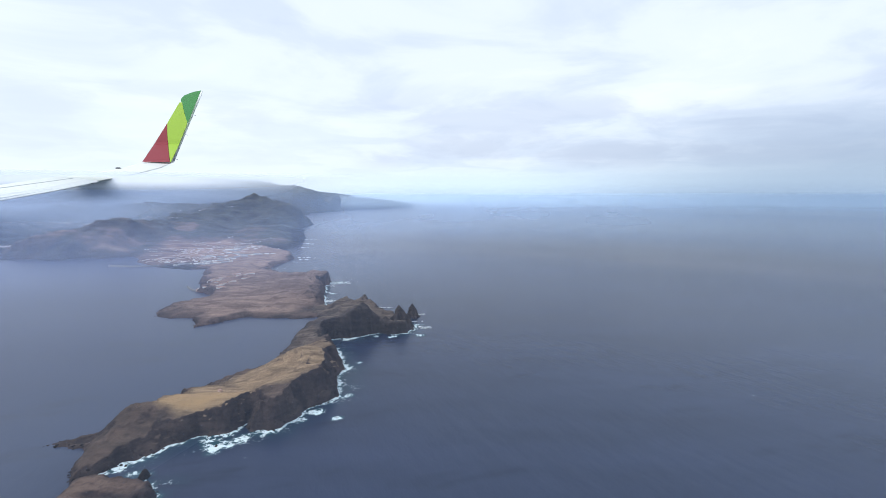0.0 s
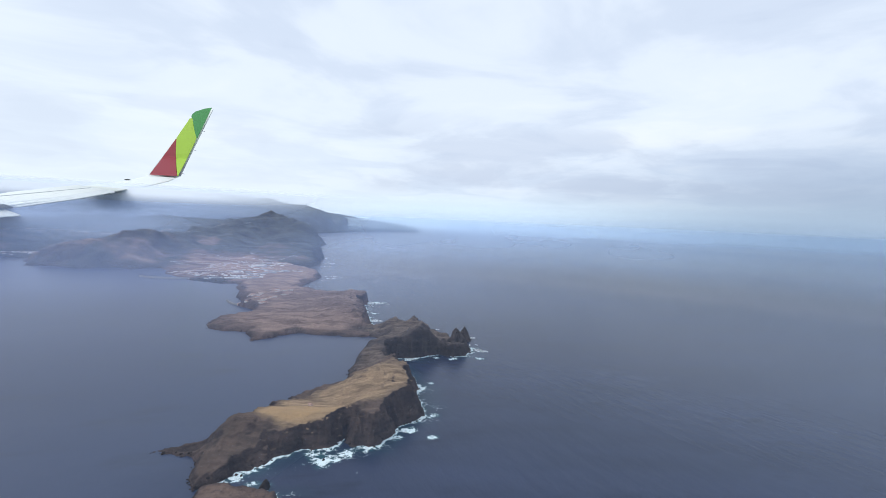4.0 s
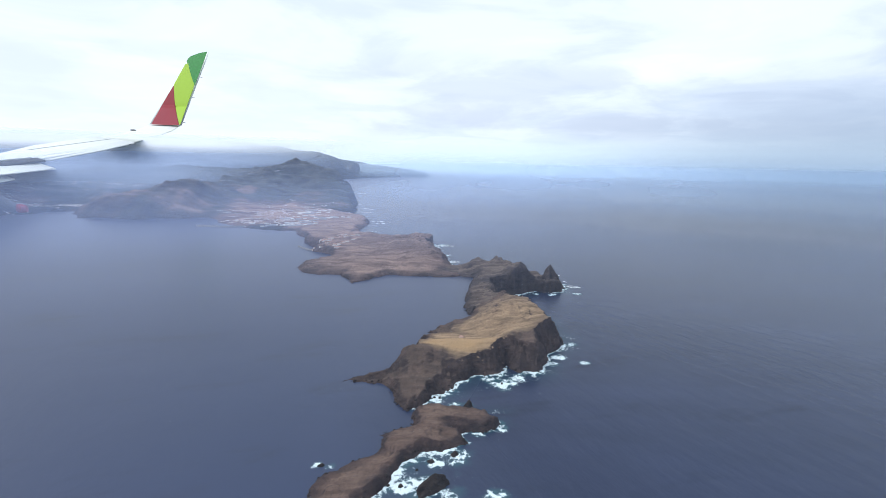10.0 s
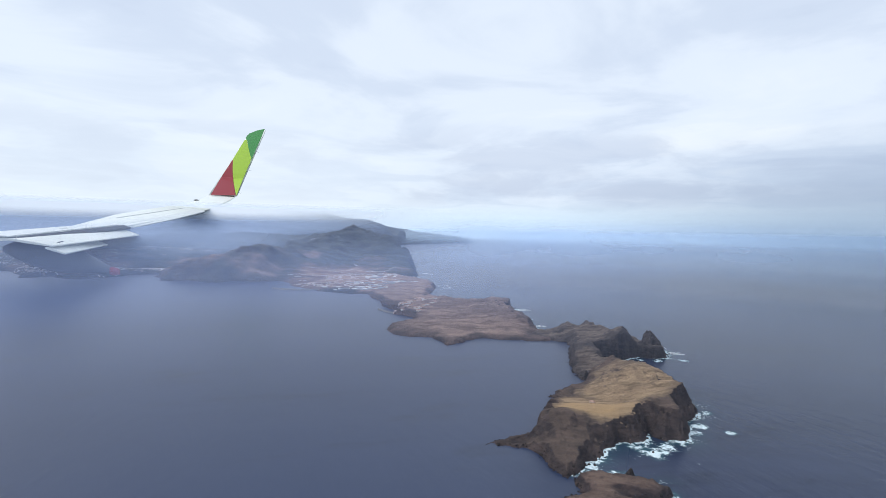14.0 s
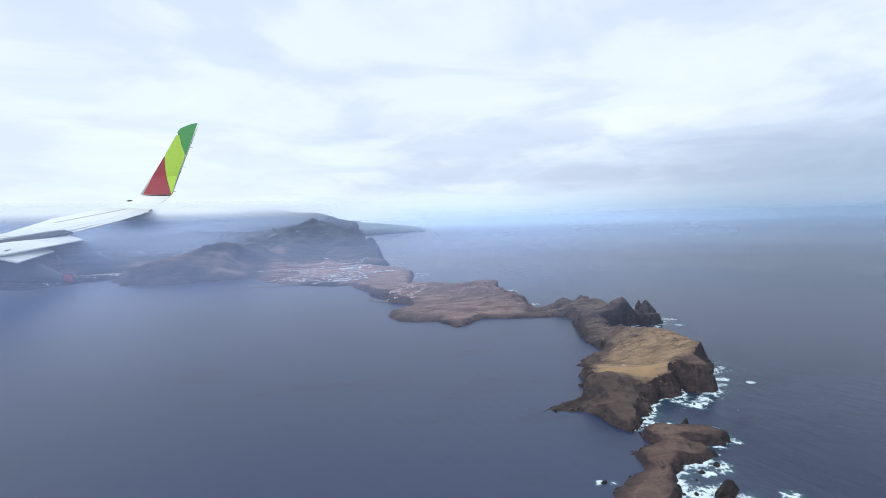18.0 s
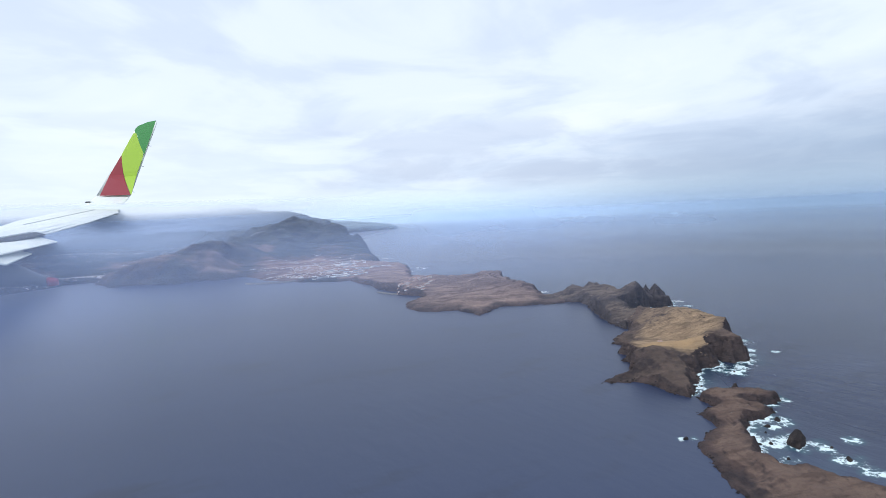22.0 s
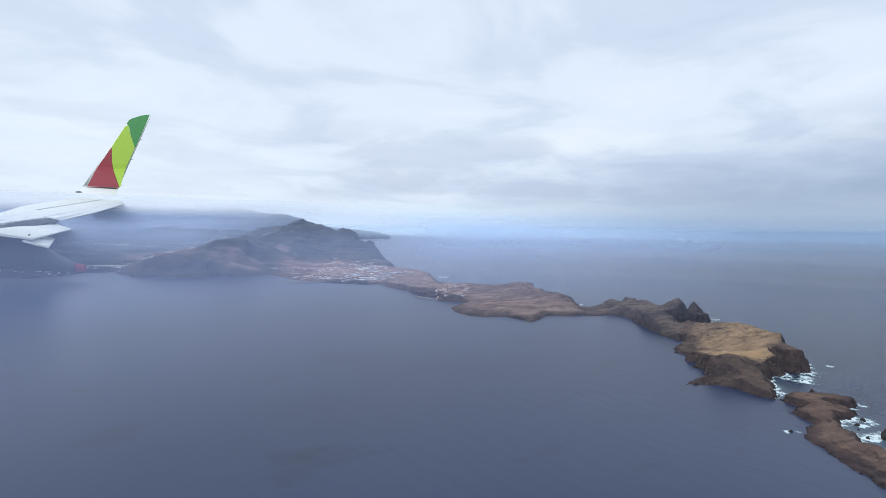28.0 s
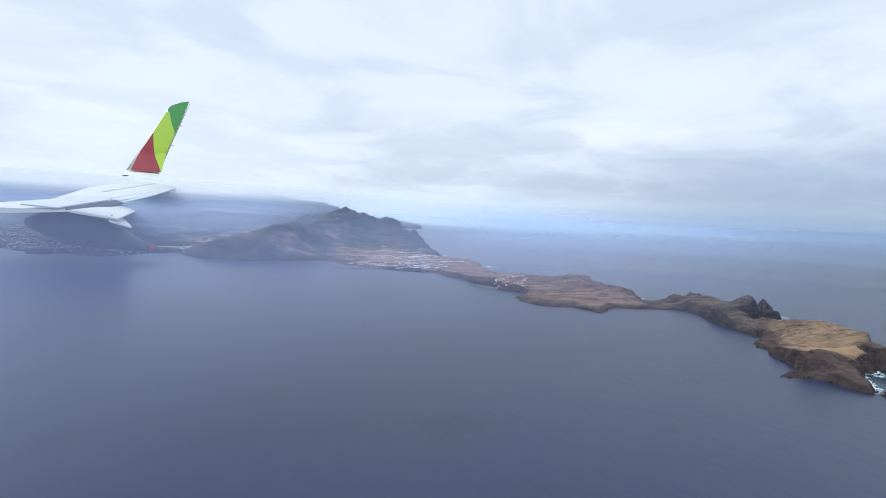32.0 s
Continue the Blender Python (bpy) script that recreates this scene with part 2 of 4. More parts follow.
ISLET = ground_material("dry_grass_and_basalt", (0.255, 0.180, 0.118), (0.41, 0.290, 0.178), (0.060, 0.049, 0.049), (0.115, 0.084, 0.075), 1.0, 0.70, 0.88, 0.25, 1.4)
ARCH = ground_material("brown_turf_and_basalt", (0.092, 0.075, 0.068), (0.175, 0.138, 0.114), (0.062, 0.055, 0.057), (0.102, 0.083, 0.077), 1.0, 0.70, 0.88, 0.5, 1.3)
LOW = ground_material("red_brown_earth", (0.150, 0.103, 0.083), (0.205, 0.142, 0.111), (0.054, 0.044, 0.045), (0.103, 0.070, 0.062), 1.0, 0.78, 0.95, 0.6)
HEADLAND = ground_material("reddish_scrub_and_rock", (0.190, 0.137, 0.118), (0.350, 0.250, 0.207), (0.070, 0.060, 0.060), (0.165, 0.119, 0.105), 2.2, 0.66, 0.88, 0.6, 1.3)
HILLS = ground_material("green_brown_hillside", (0.028, 0.037, 0.031), (0.106, 0.104, 0.090), (0.021, 0.024, 0.024), (0.078, 0.075, 0.070), 5.0, 0.66, 0.95, 0.5, 1.6)


def along(nt, scale, detail, rough, length, width, turn):
    """Noise drawn out along a heading of the compass, in degrees from east."""
    n = nt.nodes.new("ShaderNodeTexNoise")
    n.inputs["Scale"].default_value, n.inputs["Detail"].default_value, n.inputs["Roughness"].default_value = scale, detail, rough
    g, mp = nt.nodes.new("ShaderNodeNewGeometry"), nt.nodes.new("ShaderNodeMapping")
    mp.vector_type = "TEXTURE"
    mp.inputs["Scale"].default_value, mp.inputs["Rotation"].default_value = (length, width, 1.0), (0, 0, radians(turn))
    link(nt, g.outputs["Position"], mp.inputs[0])
    link(nt, mp.outputs[0], n.inputs["Vector"])
    return n.outputs["Fac"]


def sea_material():
    m, nt, sh = material("sea_water")
    swell = along(nt, 0.26, 4, 0.5, 2.6, 1.0, -64)
    chop = along(nt, 1.6, 6, 0.6, 1.8, 1.0, -64)
    offing = nt.nodes.new("ShaderNodeAttribute")
    offing.attribute_name = "offing"
    close = calc(nt, "SUBTRACT", 1.0, offing.outputs["Fac"])
    streak = tex(nt, 0.012, 5, 0.55, (1.0, 3.0, 1.0, 20))
    deep = mix(nt, ramp(nt, streak, [(0.35, 0.0), (0.68, 1.0)]), (0.0195, 0.0265, 0.053), (0.0280, 0.0380, 0.077))
    # long swell lines on the open side, dark gusts on the sheltered bay
    lee = nt.nodes.new("ShaderNodeAttribute")
    lee.attribute_name = "lee"
    open_sea = calc(nt, "SUBTRACT", 1.0, lee.outputs["Fac"])
    deep = mix(nt, calc(nt, "MULTIPLY", lee.outputs["Fac"], 0.65), deep, (0.021, 0.036, 0.090))
    lines = along(nt, 0.24, 7, 0.65, 4.0, 1.0, -64)
    deep = mix(nt, calc(nt, "MULTIPLY", open_sea, ramp(nt, lines, [(0.50, 0.0), (0.72, 0.22)])), deep, (0.040, 0.052, 0.092))
    gusts = along(nt, 0.06, 6, 0.62, 2.6, 1.0, 18)
    deep = mix(nt, ramp(nt, gusts, [(0.57, 0.0), (0.70, 0.5)]), deep, (0.009, 0.013, 0.028))
    a = nt.nodes.new("ShaderNodeAttribute")
    a.attribute_name = "surf"
    surf = a.outputs["Fac"]
    shallow = ramp(nt, surf, [(0.05, 0.0), (0.6, 1.0)])
    deep = mix(nt, calc(nt, "MULTIPLY", shallow, 0.75), deep, (0.035, 0.10, 0.12))
    veins = calc(nt, "SUBTRACT", 1.0, calc(nt, "MULTIPLY", calc(nt, "ABSOLUTE", calc(nt, "SUBTRACT", tex(nt, 0.42, 7, 0.6), 0.5)), 5.5))
    lace = calc(nt, "ADD", calc(nt, "MULTIPLY", tex(nt, 1.1, 9, 0.70), 0.50), calc(nt, "MULTIPLY", tex(nt, 0.16, 4, 0.5), 0.30))
    lace = calc(nt, "ADD", lace, calc(nt, "MULTIPLY", veins, 0.20))
    foam = calc(nt, "ADD", surf, calc(nt, "MULTIPLY", calc(nt, "SUBTRACT", lace, 0.55), 4.6))
    foam = ramp(nt, foam, [(0.52, 0.0), (0.66, 0.45), (0.86, 1.0)])
    foam = calc(nt, "MULTIPLY", foam, ramp(nt, surf, [(0.06, 0.0), (0.30, 1.0)]))
    caps = tex(nt, 0.33, 5, 0.5, (1.0, 2.0, 1.0, 25))
    caps = calc(nt, "MULTIPLY", ramp(nt, caps, [(0.765, 0.0), (0.79, 0.6)]), close)
    foam = calc(nt, "MAXIMUM", foam, caps)
    link(nt, mix(nt, foam, deep, (0.72, 0.83, 0.86)), sh.inputs["Base Color"])
    link(nt, mix(nt, foam, mix(nt, lee.outputs["Fac"], (SEA_ROUGH,) * 3, (0.36, 0.36, 0.36)), (0.8, 0.8, 0.8)), sh.inputs["Roughness"])
    link(nt, mix(nt, lee.outputs["Fac"], (0.24, 0.24, 0.24), (0.86, 0.86, 0.86)), sh.inputs["Specular IOR Level"])
    sh.inputs["IOR"].default_value = 1.333
    ruffled = mix(nt, lee.outputs["Fac"], (1.0, 1.0, 1.0), (0.5, 0.5, 0.5))
    bump(nt, sh, calc(nt, "MULTIPLY", calc(nt, "ADD", calc(nt, "MULTIPLY", swell, 1.2), calc(nt, "MULTIPLY", chop, 0.30)), calc(nt, "MULTIPLY", ruffled, close)), 0.15, 1.0)
    return m


SEA = sea_material()
WHITE_PAINT = plain("white_wing_paint", (0.84, 0.87, 0.81), 0.35, 0.0, 0.05, 0.05)
PANEL_PAINT = plain("pale_grey_wing_paint", (0.76, 0.79, 0.77), 0.4, 0.0, 0.06, 0.05)
# shade of the fairing's underside, given as dark grey to its whole paint
UNDER_PAINT = plain("shadow_grey_fairing_paint", (0.08, 0.088, 0.092), 0.45, 0.0, 0.12, 0.04)
RED_PAINT = plain("red_paint", (0.27, 0.012, 0.026), 0.65, 0.0, 0.05, 0.05)
LIME_PAINT = plain("lime_green_paint", (0.36, 0.56, 0.035), 0.65, 0.0, 0.05, 0.05)
GREEN_PAINT = plain("dark_green_paint", (0.035, 0.25, 0.05), 0.65, 0.0, 0.05, 0.05)
SEAM = plain("grey_seam", (0.42, 0.44, 0.45), 0.6)
DARK_GAP = plain("dark_seam", (0.06, 0.065, 0.07), 0.7)
WALLS = [plain("white_wall", (0.78, 0.74, 0.70), 0.85), plain("cream_wall", (0.54, 0.42, 0.35), 0.85), plain("grey_wall", (0.42, 0.42, 0.43), 0.85)]
ROOFS = [plain("terracotta_roof", (0.46, 0.27, 0.20), 0.85), plain("pink_roof", (0.43, 0.28, 0.23), 0.85), plain("pale_metal_roof", (0.84, 0.83, 0.81), 0.85), plain("grey_roof", (0.33, 0.34, 0.36), 0.8)]
CONCRETE = plain("breakwater_concrete", (0.24, 0.23, 0.22), 0.9, 0.0, 0.3, 0.5)
WET_ROCK = ground_material("wet_black_rock", (0.05, 0.042, 0.036), (0.08, 0.06, 0.05), (0.035, 0.03, 0.028), (0.07, 0.055, 0.048), 0.6)


def veil_material(name, amount, low, high, even=False, tint=None, glare_fade=False, grain=0.006, span=(-0.95, 0.95, 1.4, 0.5)):
    """A sheet imitating haze and window glare by its colour: see-through, thicker with height, not glowing itself."""
    m = bpy.data.materials.new(name)
    m.use_nodes = True
    nt = m.node_tree
    nt.nodes.clear()
    geo = nt.nodes.new("ShaderNodeNewGeometry")
    sep = nt.nodes.new("ShaderNodeSeparateXYZ")
    link(nt, geo.outputs["Position"], sep.inputs[0])
    rise = nt.nodes.new("ShaderNodeMapRange")
    rise.interpolation_type = "SMOOTHSTEP"
    rise.inputs["From Min"].default_value, rise.inputs["From Max"].default_value = low
    link(nt, sep.outputs["Z"], rise.inputs["Value"])
    fall = nt.nodes.new("ShaderNodeMapRange")
    fall.interpolation_type = "SMOOTHSTEP"
    fall.inputs["From Min"].default_value, fall.inputs["From Max"].default_value = high
    fall.inputs["To Min"].default_value, fall.inputs["To Max"].default_value = 1.0, 0.0
    link(nt, sep.outputs["Z"], fall.inputs["Value"])
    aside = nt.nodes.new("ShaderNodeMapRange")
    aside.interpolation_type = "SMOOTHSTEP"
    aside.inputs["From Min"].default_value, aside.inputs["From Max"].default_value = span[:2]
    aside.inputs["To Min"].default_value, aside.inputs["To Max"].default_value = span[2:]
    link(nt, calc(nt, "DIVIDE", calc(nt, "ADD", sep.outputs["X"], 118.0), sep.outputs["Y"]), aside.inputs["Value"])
    eastward = nt.nodes.new("ShaderNodeMapRange")
    eastward.interpolation_type = "SMOOTHSTEP"
    eastward.inputs["From Min"].default_value, eastward.inputs["From Max"].default_value = 0.05, 0.95
    link(nt, calc(nt, "DIVIDE", calc(nt, "ADD", sep.outputs["X"], 118.0), sep.outputs["Y"]), eastward.inputs["Value"])
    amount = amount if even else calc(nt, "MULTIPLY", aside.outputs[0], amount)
    # window glare weakens along the flight: the sheet is denser at its eastern end
    if glare_fade:
        glare_ramp = nt.nodes.new("ShaderNodeMapRange")
        glare_ramp.inputs["From Min"].default_value, glare_ramp.inputs["From Max"].default_value = -110.0, 10.0
        glare_ramp.inputs["To Min"].default_value, glare_ramp.inputs["To Max"].default_value = 0.3, 2.5
        link(nt, sep.outputs["X"], glare_ramp.inputs["Value"])
        amount = calc(nt, "MULTIPLY", glare_ramp.outputs[0], amount)
    wisps = tex(nt, grain, 4, 0.5, (1, 1, 3.0)) if grain else 0.5
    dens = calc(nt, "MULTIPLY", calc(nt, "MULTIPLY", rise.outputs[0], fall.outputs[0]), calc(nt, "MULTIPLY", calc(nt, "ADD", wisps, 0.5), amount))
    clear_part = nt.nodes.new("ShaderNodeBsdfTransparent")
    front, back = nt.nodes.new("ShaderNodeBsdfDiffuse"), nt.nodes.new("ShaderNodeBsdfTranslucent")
    # rainy air over the open sea to the east: darkening mixed into the sheet's colour
    air = mix(nt, ramp(nt, eastward.outputs[0], [(0.0, 0.0), (1.0, 0.85)]), (tint or HAZE)[:3], (0.27, 0.37, 0.51))
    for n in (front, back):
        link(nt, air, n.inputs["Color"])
    veil = nt.nodes.new("ShaderNodeMixShader")
    veil.inputs[0].default_value = 0.2
    link(nt, front.outputs[0], veil.inputs[1])
    link(nt, back.outputs[0], veil.inputs[2])
    whole = nt.nodes.new("ShaderNodeMixShader")
    link(nt, dens, whole.inputs[0])
    link(nt, clear_part.outputs[0], whole.inputs[1])
    link(nt, veil.outputs[0], whole.inputs[2])
    o = nt.nodes.new("ShaderNodeOutputMaterial")
    link(nt, whole.outputs[0], o.inputs["Surface"])
    return m


# ---- helpers for meshes ----
def link_mesh(name, me, mat, parent=None, label=""):
    ob = new(name, me)
    if mat is not None and not me.materials:
        me.materials.append(mat)
    if parent is not None:
        ob.parent = parent
    if label:
        ob["label"] = label
    return ob


def part(name, bm, mat, parent=None, label=""):
    me = bpy.data.meshes.new(name)
    bmesh.ops.recalc_face_normals(bm, faces=bm.faces)
    bm.to_mesh(me)
    bm.free()
    return link_mesh(name, me, mat, parent, label)


def value_noise(x, y, seed):
    xi, yi = np.floor(x).astype(np.int64), np.floor(y).astype(np.int64)
    fx, fy = x - xi, y - yi
    fx, fy = fx * fx * (3 - 2 * fx), fy * fy * (3 - 2 * fy)

    def corner(a, b):
        h = (a * 374761393 + b * 668265263 + seed * 974711) & 0x7FFFFFFF
        h = ((h ^ (h >> 13)) * 1274126177) & 0x7FFFFFFF
        return ((h ^ (h >> 16)) & 0xFFFF) / 65535.0

    top = corner(xi, yi) * (1 - fx) + corner(xi + 1, yi) * fx
    bot = corner(xi, yi + 1) * (1 - fx) + corner(xi + 1, yi + 1) * fx
    return top * (1 - fy) + bot * fy - 0.5


def fractal(x, y, size, octaves, seed, gain=0.5):
    total, amp = 0.0, 1.0
    for k in range(octaves):
        total = total + amp * value_noise(x / size + 17.3 * k, y / size - 9.1 * k, seed + k)
        size, amp = size / 2.1, amp * gain
    return total


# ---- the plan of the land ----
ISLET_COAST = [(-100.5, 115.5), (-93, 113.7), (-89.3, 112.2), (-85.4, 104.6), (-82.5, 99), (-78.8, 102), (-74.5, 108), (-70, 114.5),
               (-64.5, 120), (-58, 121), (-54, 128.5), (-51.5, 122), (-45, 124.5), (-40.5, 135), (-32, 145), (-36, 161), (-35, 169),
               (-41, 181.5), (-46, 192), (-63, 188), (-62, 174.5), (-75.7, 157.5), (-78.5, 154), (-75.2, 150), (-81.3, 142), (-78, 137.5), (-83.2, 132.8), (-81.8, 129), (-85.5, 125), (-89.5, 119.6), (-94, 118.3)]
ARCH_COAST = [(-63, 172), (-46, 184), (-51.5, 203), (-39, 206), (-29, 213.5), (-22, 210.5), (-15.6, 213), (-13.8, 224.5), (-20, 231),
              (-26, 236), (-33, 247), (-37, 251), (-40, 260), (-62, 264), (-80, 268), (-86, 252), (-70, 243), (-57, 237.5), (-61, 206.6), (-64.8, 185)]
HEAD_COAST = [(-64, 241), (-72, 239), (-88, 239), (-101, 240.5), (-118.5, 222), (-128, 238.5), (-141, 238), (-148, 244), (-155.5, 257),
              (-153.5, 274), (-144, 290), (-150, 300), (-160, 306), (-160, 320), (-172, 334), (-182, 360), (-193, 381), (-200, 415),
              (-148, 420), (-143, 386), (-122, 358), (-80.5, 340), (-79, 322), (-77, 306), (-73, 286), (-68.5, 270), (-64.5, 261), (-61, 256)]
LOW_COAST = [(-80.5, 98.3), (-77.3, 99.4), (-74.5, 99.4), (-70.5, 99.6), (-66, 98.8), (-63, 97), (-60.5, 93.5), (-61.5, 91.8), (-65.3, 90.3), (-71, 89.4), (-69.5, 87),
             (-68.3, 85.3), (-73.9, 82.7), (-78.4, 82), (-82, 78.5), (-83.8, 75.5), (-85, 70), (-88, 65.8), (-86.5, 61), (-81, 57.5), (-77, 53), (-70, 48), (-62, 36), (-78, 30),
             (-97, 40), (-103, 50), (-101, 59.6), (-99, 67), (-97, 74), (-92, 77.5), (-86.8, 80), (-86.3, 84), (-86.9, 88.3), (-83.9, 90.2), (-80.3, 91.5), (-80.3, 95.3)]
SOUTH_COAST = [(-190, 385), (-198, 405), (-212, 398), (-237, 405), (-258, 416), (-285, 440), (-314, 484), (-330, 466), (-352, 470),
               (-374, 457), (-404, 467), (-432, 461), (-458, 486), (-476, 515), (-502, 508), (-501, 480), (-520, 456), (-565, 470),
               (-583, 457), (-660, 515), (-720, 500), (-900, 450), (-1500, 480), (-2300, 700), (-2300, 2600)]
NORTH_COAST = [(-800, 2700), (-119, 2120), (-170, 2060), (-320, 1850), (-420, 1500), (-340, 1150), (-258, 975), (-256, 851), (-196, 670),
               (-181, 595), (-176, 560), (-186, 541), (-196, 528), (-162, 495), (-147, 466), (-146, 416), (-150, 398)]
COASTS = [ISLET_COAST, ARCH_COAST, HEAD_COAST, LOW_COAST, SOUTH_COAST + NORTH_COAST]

# x, y, height, breadth of the cliff at the shore
ISLET_RISE = [(-37, 150, 10.5, 2.2), (-39, 165, 10.5, 2.4), (-45, 178, 8.5, 2.5), (-49.5, 160, 11.5, 2.5), (-46, 139, 9, 2.0), (-55, 132, 7.5, 1.8),
              (-66, 121.8, 7.0, 1.6), (-75, 115, 4.6, 1.6), (-80, 121.5, 7.8, 1.6), (-83.5, 110, 4.0, 0.9), (-86.6, 119.6, 5.6, 0.6), (-84, 119.7, 7.0, 0.8), (-97, 116.5, 0.7, 0.6), (-93, 117, 0.9, 0.5), (-90.4, 117.4, 1.4, 0.5),
              (-73, 122, 7.4, 1.6), (-67, 139, 3.8, 1.8), (-59, 139, 3.8, 1.8), (-73, 150, 2.8, 1.5), (-60, 167, 4.5, 1.5), (-56, 150, 7, 2), (-55, 185, 4, 1.8)]
ARCH_RISE = [(-35.5, 215.5, 12.2, 0.6), (-41.5, 253, 9.6, 1.2), (-43, 241, 5.8, 2), (-55, 205, 8.4, 0.6), (-48.5, 208, 10.0, 0.6), (-42, 211.5, 12.2, 0.6), (-50, 225, 7, 2), (-56, 232, 4, 2),
             (-59.5, 198, 7.0, 0.9), (-57, 188, 4, 1.3), (-31.5, 217, 8, 0.7), (-27, 218, 5, 1.0), (-21, 220, 4, 1.2), (-55, 257, 6.6, 1.5), (-48, 255, 7.6, 1.5), (-59, 252, 4.0, 2), (-40, 222, 9.0, 1), (-47, 216, 9.4, 1)]
HEAD_RISE = [(-85.5, 333, 9.2, 1.2), (-79.5, 278, 7.0, 1.6), (-75, 268, 2.2, 2), (-70, 261, 0.9, 2), (-66, 257, 0.5, 2), (-63, 251, 0.9, 2), (-70, 250, 0.6, 2), (-77, 256, 2.2, 2), (-84, 300, 6, 2), (-100, 325, 7.3, 3), (-116, 335, 7.4, 2), (-136, 335, 6.6, 2), (-104, 262, 3.4, 3.5), (-100, 300, 5.2, 4), (-92, 318, 7.4, 3), (-118, 290, 3.6, 4),
             (-130, 262, 2.6, 3), (-148, 256, 2.0, 2), (-118, 232, 1.6, 1), (-112, 348, 7, 2), (-140, 300, 3.5, 2), (-160, 325, 6.3, 1.5),
             (-165, 370, 4.0, 2), (-140, 375, 4.5, 2), (-150, 350, 3.5, 2), (-175, 390, 4, 2), (-86, 258, 2.6, 1.5)]
LOW_RISE = [(-66, 96.5, 2.3, 0.7), (-63, 93.3, 2.3, 0.6), (-74, 96.5, 2.5, 0.9), (-74.5, 91.5, 2.6, 1), (-70, 94.5, 2.5, 1), (-72, 86, 1.7, 0.9), (-80, 85, 2.0, 1), (-84, 87.5, 1.3, 0.7), (-86.5, 74, 1.9, 0.9), (-91, 66, 2.2, 1.0), (-92, 56, 2.4, 1.2), (-84, 50, 2, 1),
            (-97, 64, 0.7, 0.6), (-99, 56, 0.7, 0.6), (-96, 72, 0.7, 0.6), (-83, 92, 1.0, 0.8), (-97, 46, 0.8, 0.6)]
TOWN_RISE = [(-172, 425, 4, 3), (-160, 468, 5.5, 2), (-181, 470, 5.5, 3), (-152, 440, 3, 2), (-200, 430, 2.5, 4), (-250, 425, 1.5, 5), (-280, 450, 2, 5), (-240, 480, 5, 5), (-200, 500, 6, 4),
             (-260, 560, 13, 8), (-300, 510, 6, 6), (-335, 500, 10, 8), (-335, 600, 22, 10), (-361, 535, 32, 10), (-410, 487, 21.5, 8),
             (-384, 515, 24, 8), (-447, 490, 10, 5), (-350, 750, 43, 15), (-315, 856, 52.5, 15), (-332, 852, 49.5, 15), (-299, 858, 49, 15), (-289, 800, 42, 10), (-240, 720, 36, 8),
             (-222, 680, 25, 6), (-197, 640, 19, 5), (-186, 602, 10, 4), (-270, 650, 24, 10)]
FAR_RISE = [(-262, 880, 40, 10), (-290, 960, 30, 20), (-430, 560, 14, 10), (-470, 640, 16, 15), (-520, 560, 4, 6), (-480, 800, 21, 20),
            (-560, 850, 25, 20), (-650, 640, 24, 15), (-580, 520, 5, 6), (-700, 800, 29, 20), (-720, 1000, 42, 25), (-850, 900, 36, 25), (-836, 1110, 84, 25),
            (-775, 1358, 92, 30), (-672, 1501, 94, 30), (-585, 1640, 93, 30), (-1100, 1300, 100, 30), (-1040, 1500, 100, 30), (-890, 1700, 100, 30), (-750, 1700, 98, 30), (-620, 1800, 92, 40),
            (-531, 1860, 76, 40), (-446, 2000, 53, 30), (-263, 2050, 39, 20), (-178, 2080, 20, 10), (-600, 1300, 62, 40), (-450, 1200, 38, 40)]
BACK_RISE = [(-1500, 1000, 70, 40), (-1600, 2000, 110, 40), (-900, 560, 10, 10), (-1200, 700, 44, 25)]
RISE = np.array(ISLET_RISE + ARCH_RISE + HEAD_RISE + LOW_RISE + TOWN_RISE + FAR_RISE + BACK_RISE, float)


# a smooth surface through those heights
SPREAD = 9.0
PULL = np.linalg.solve(np.sqrt((RISE[:, None, 0] - RISE[None, :, 0]) ** 2 + (RISE[:, None, 1] - RISE[None, :, 1]) ** 2 + SPREAD), RISE[:, 2])


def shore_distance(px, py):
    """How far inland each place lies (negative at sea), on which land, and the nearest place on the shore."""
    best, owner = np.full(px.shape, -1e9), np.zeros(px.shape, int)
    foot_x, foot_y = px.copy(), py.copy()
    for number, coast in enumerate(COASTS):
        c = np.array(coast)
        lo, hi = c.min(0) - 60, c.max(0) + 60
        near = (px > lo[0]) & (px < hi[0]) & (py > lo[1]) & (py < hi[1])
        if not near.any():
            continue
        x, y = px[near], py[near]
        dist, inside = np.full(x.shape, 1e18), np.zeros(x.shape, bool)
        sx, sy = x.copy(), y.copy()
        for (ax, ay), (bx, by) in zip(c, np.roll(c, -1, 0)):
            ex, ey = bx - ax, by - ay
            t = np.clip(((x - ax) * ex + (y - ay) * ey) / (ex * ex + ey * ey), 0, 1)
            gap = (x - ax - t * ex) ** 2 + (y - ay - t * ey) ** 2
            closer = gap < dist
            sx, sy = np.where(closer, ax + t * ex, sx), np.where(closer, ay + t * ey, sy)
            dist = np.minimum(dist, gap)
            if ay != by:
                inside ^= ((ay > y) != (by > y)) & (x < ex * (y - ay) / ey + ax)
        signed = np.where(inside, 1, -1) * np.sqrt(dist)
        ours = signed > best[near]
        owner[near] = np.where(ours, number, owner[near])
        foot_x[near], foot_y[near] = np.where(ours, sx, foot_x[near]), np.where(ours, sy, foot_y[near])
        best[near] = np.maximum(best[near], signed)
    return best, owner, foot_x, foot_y


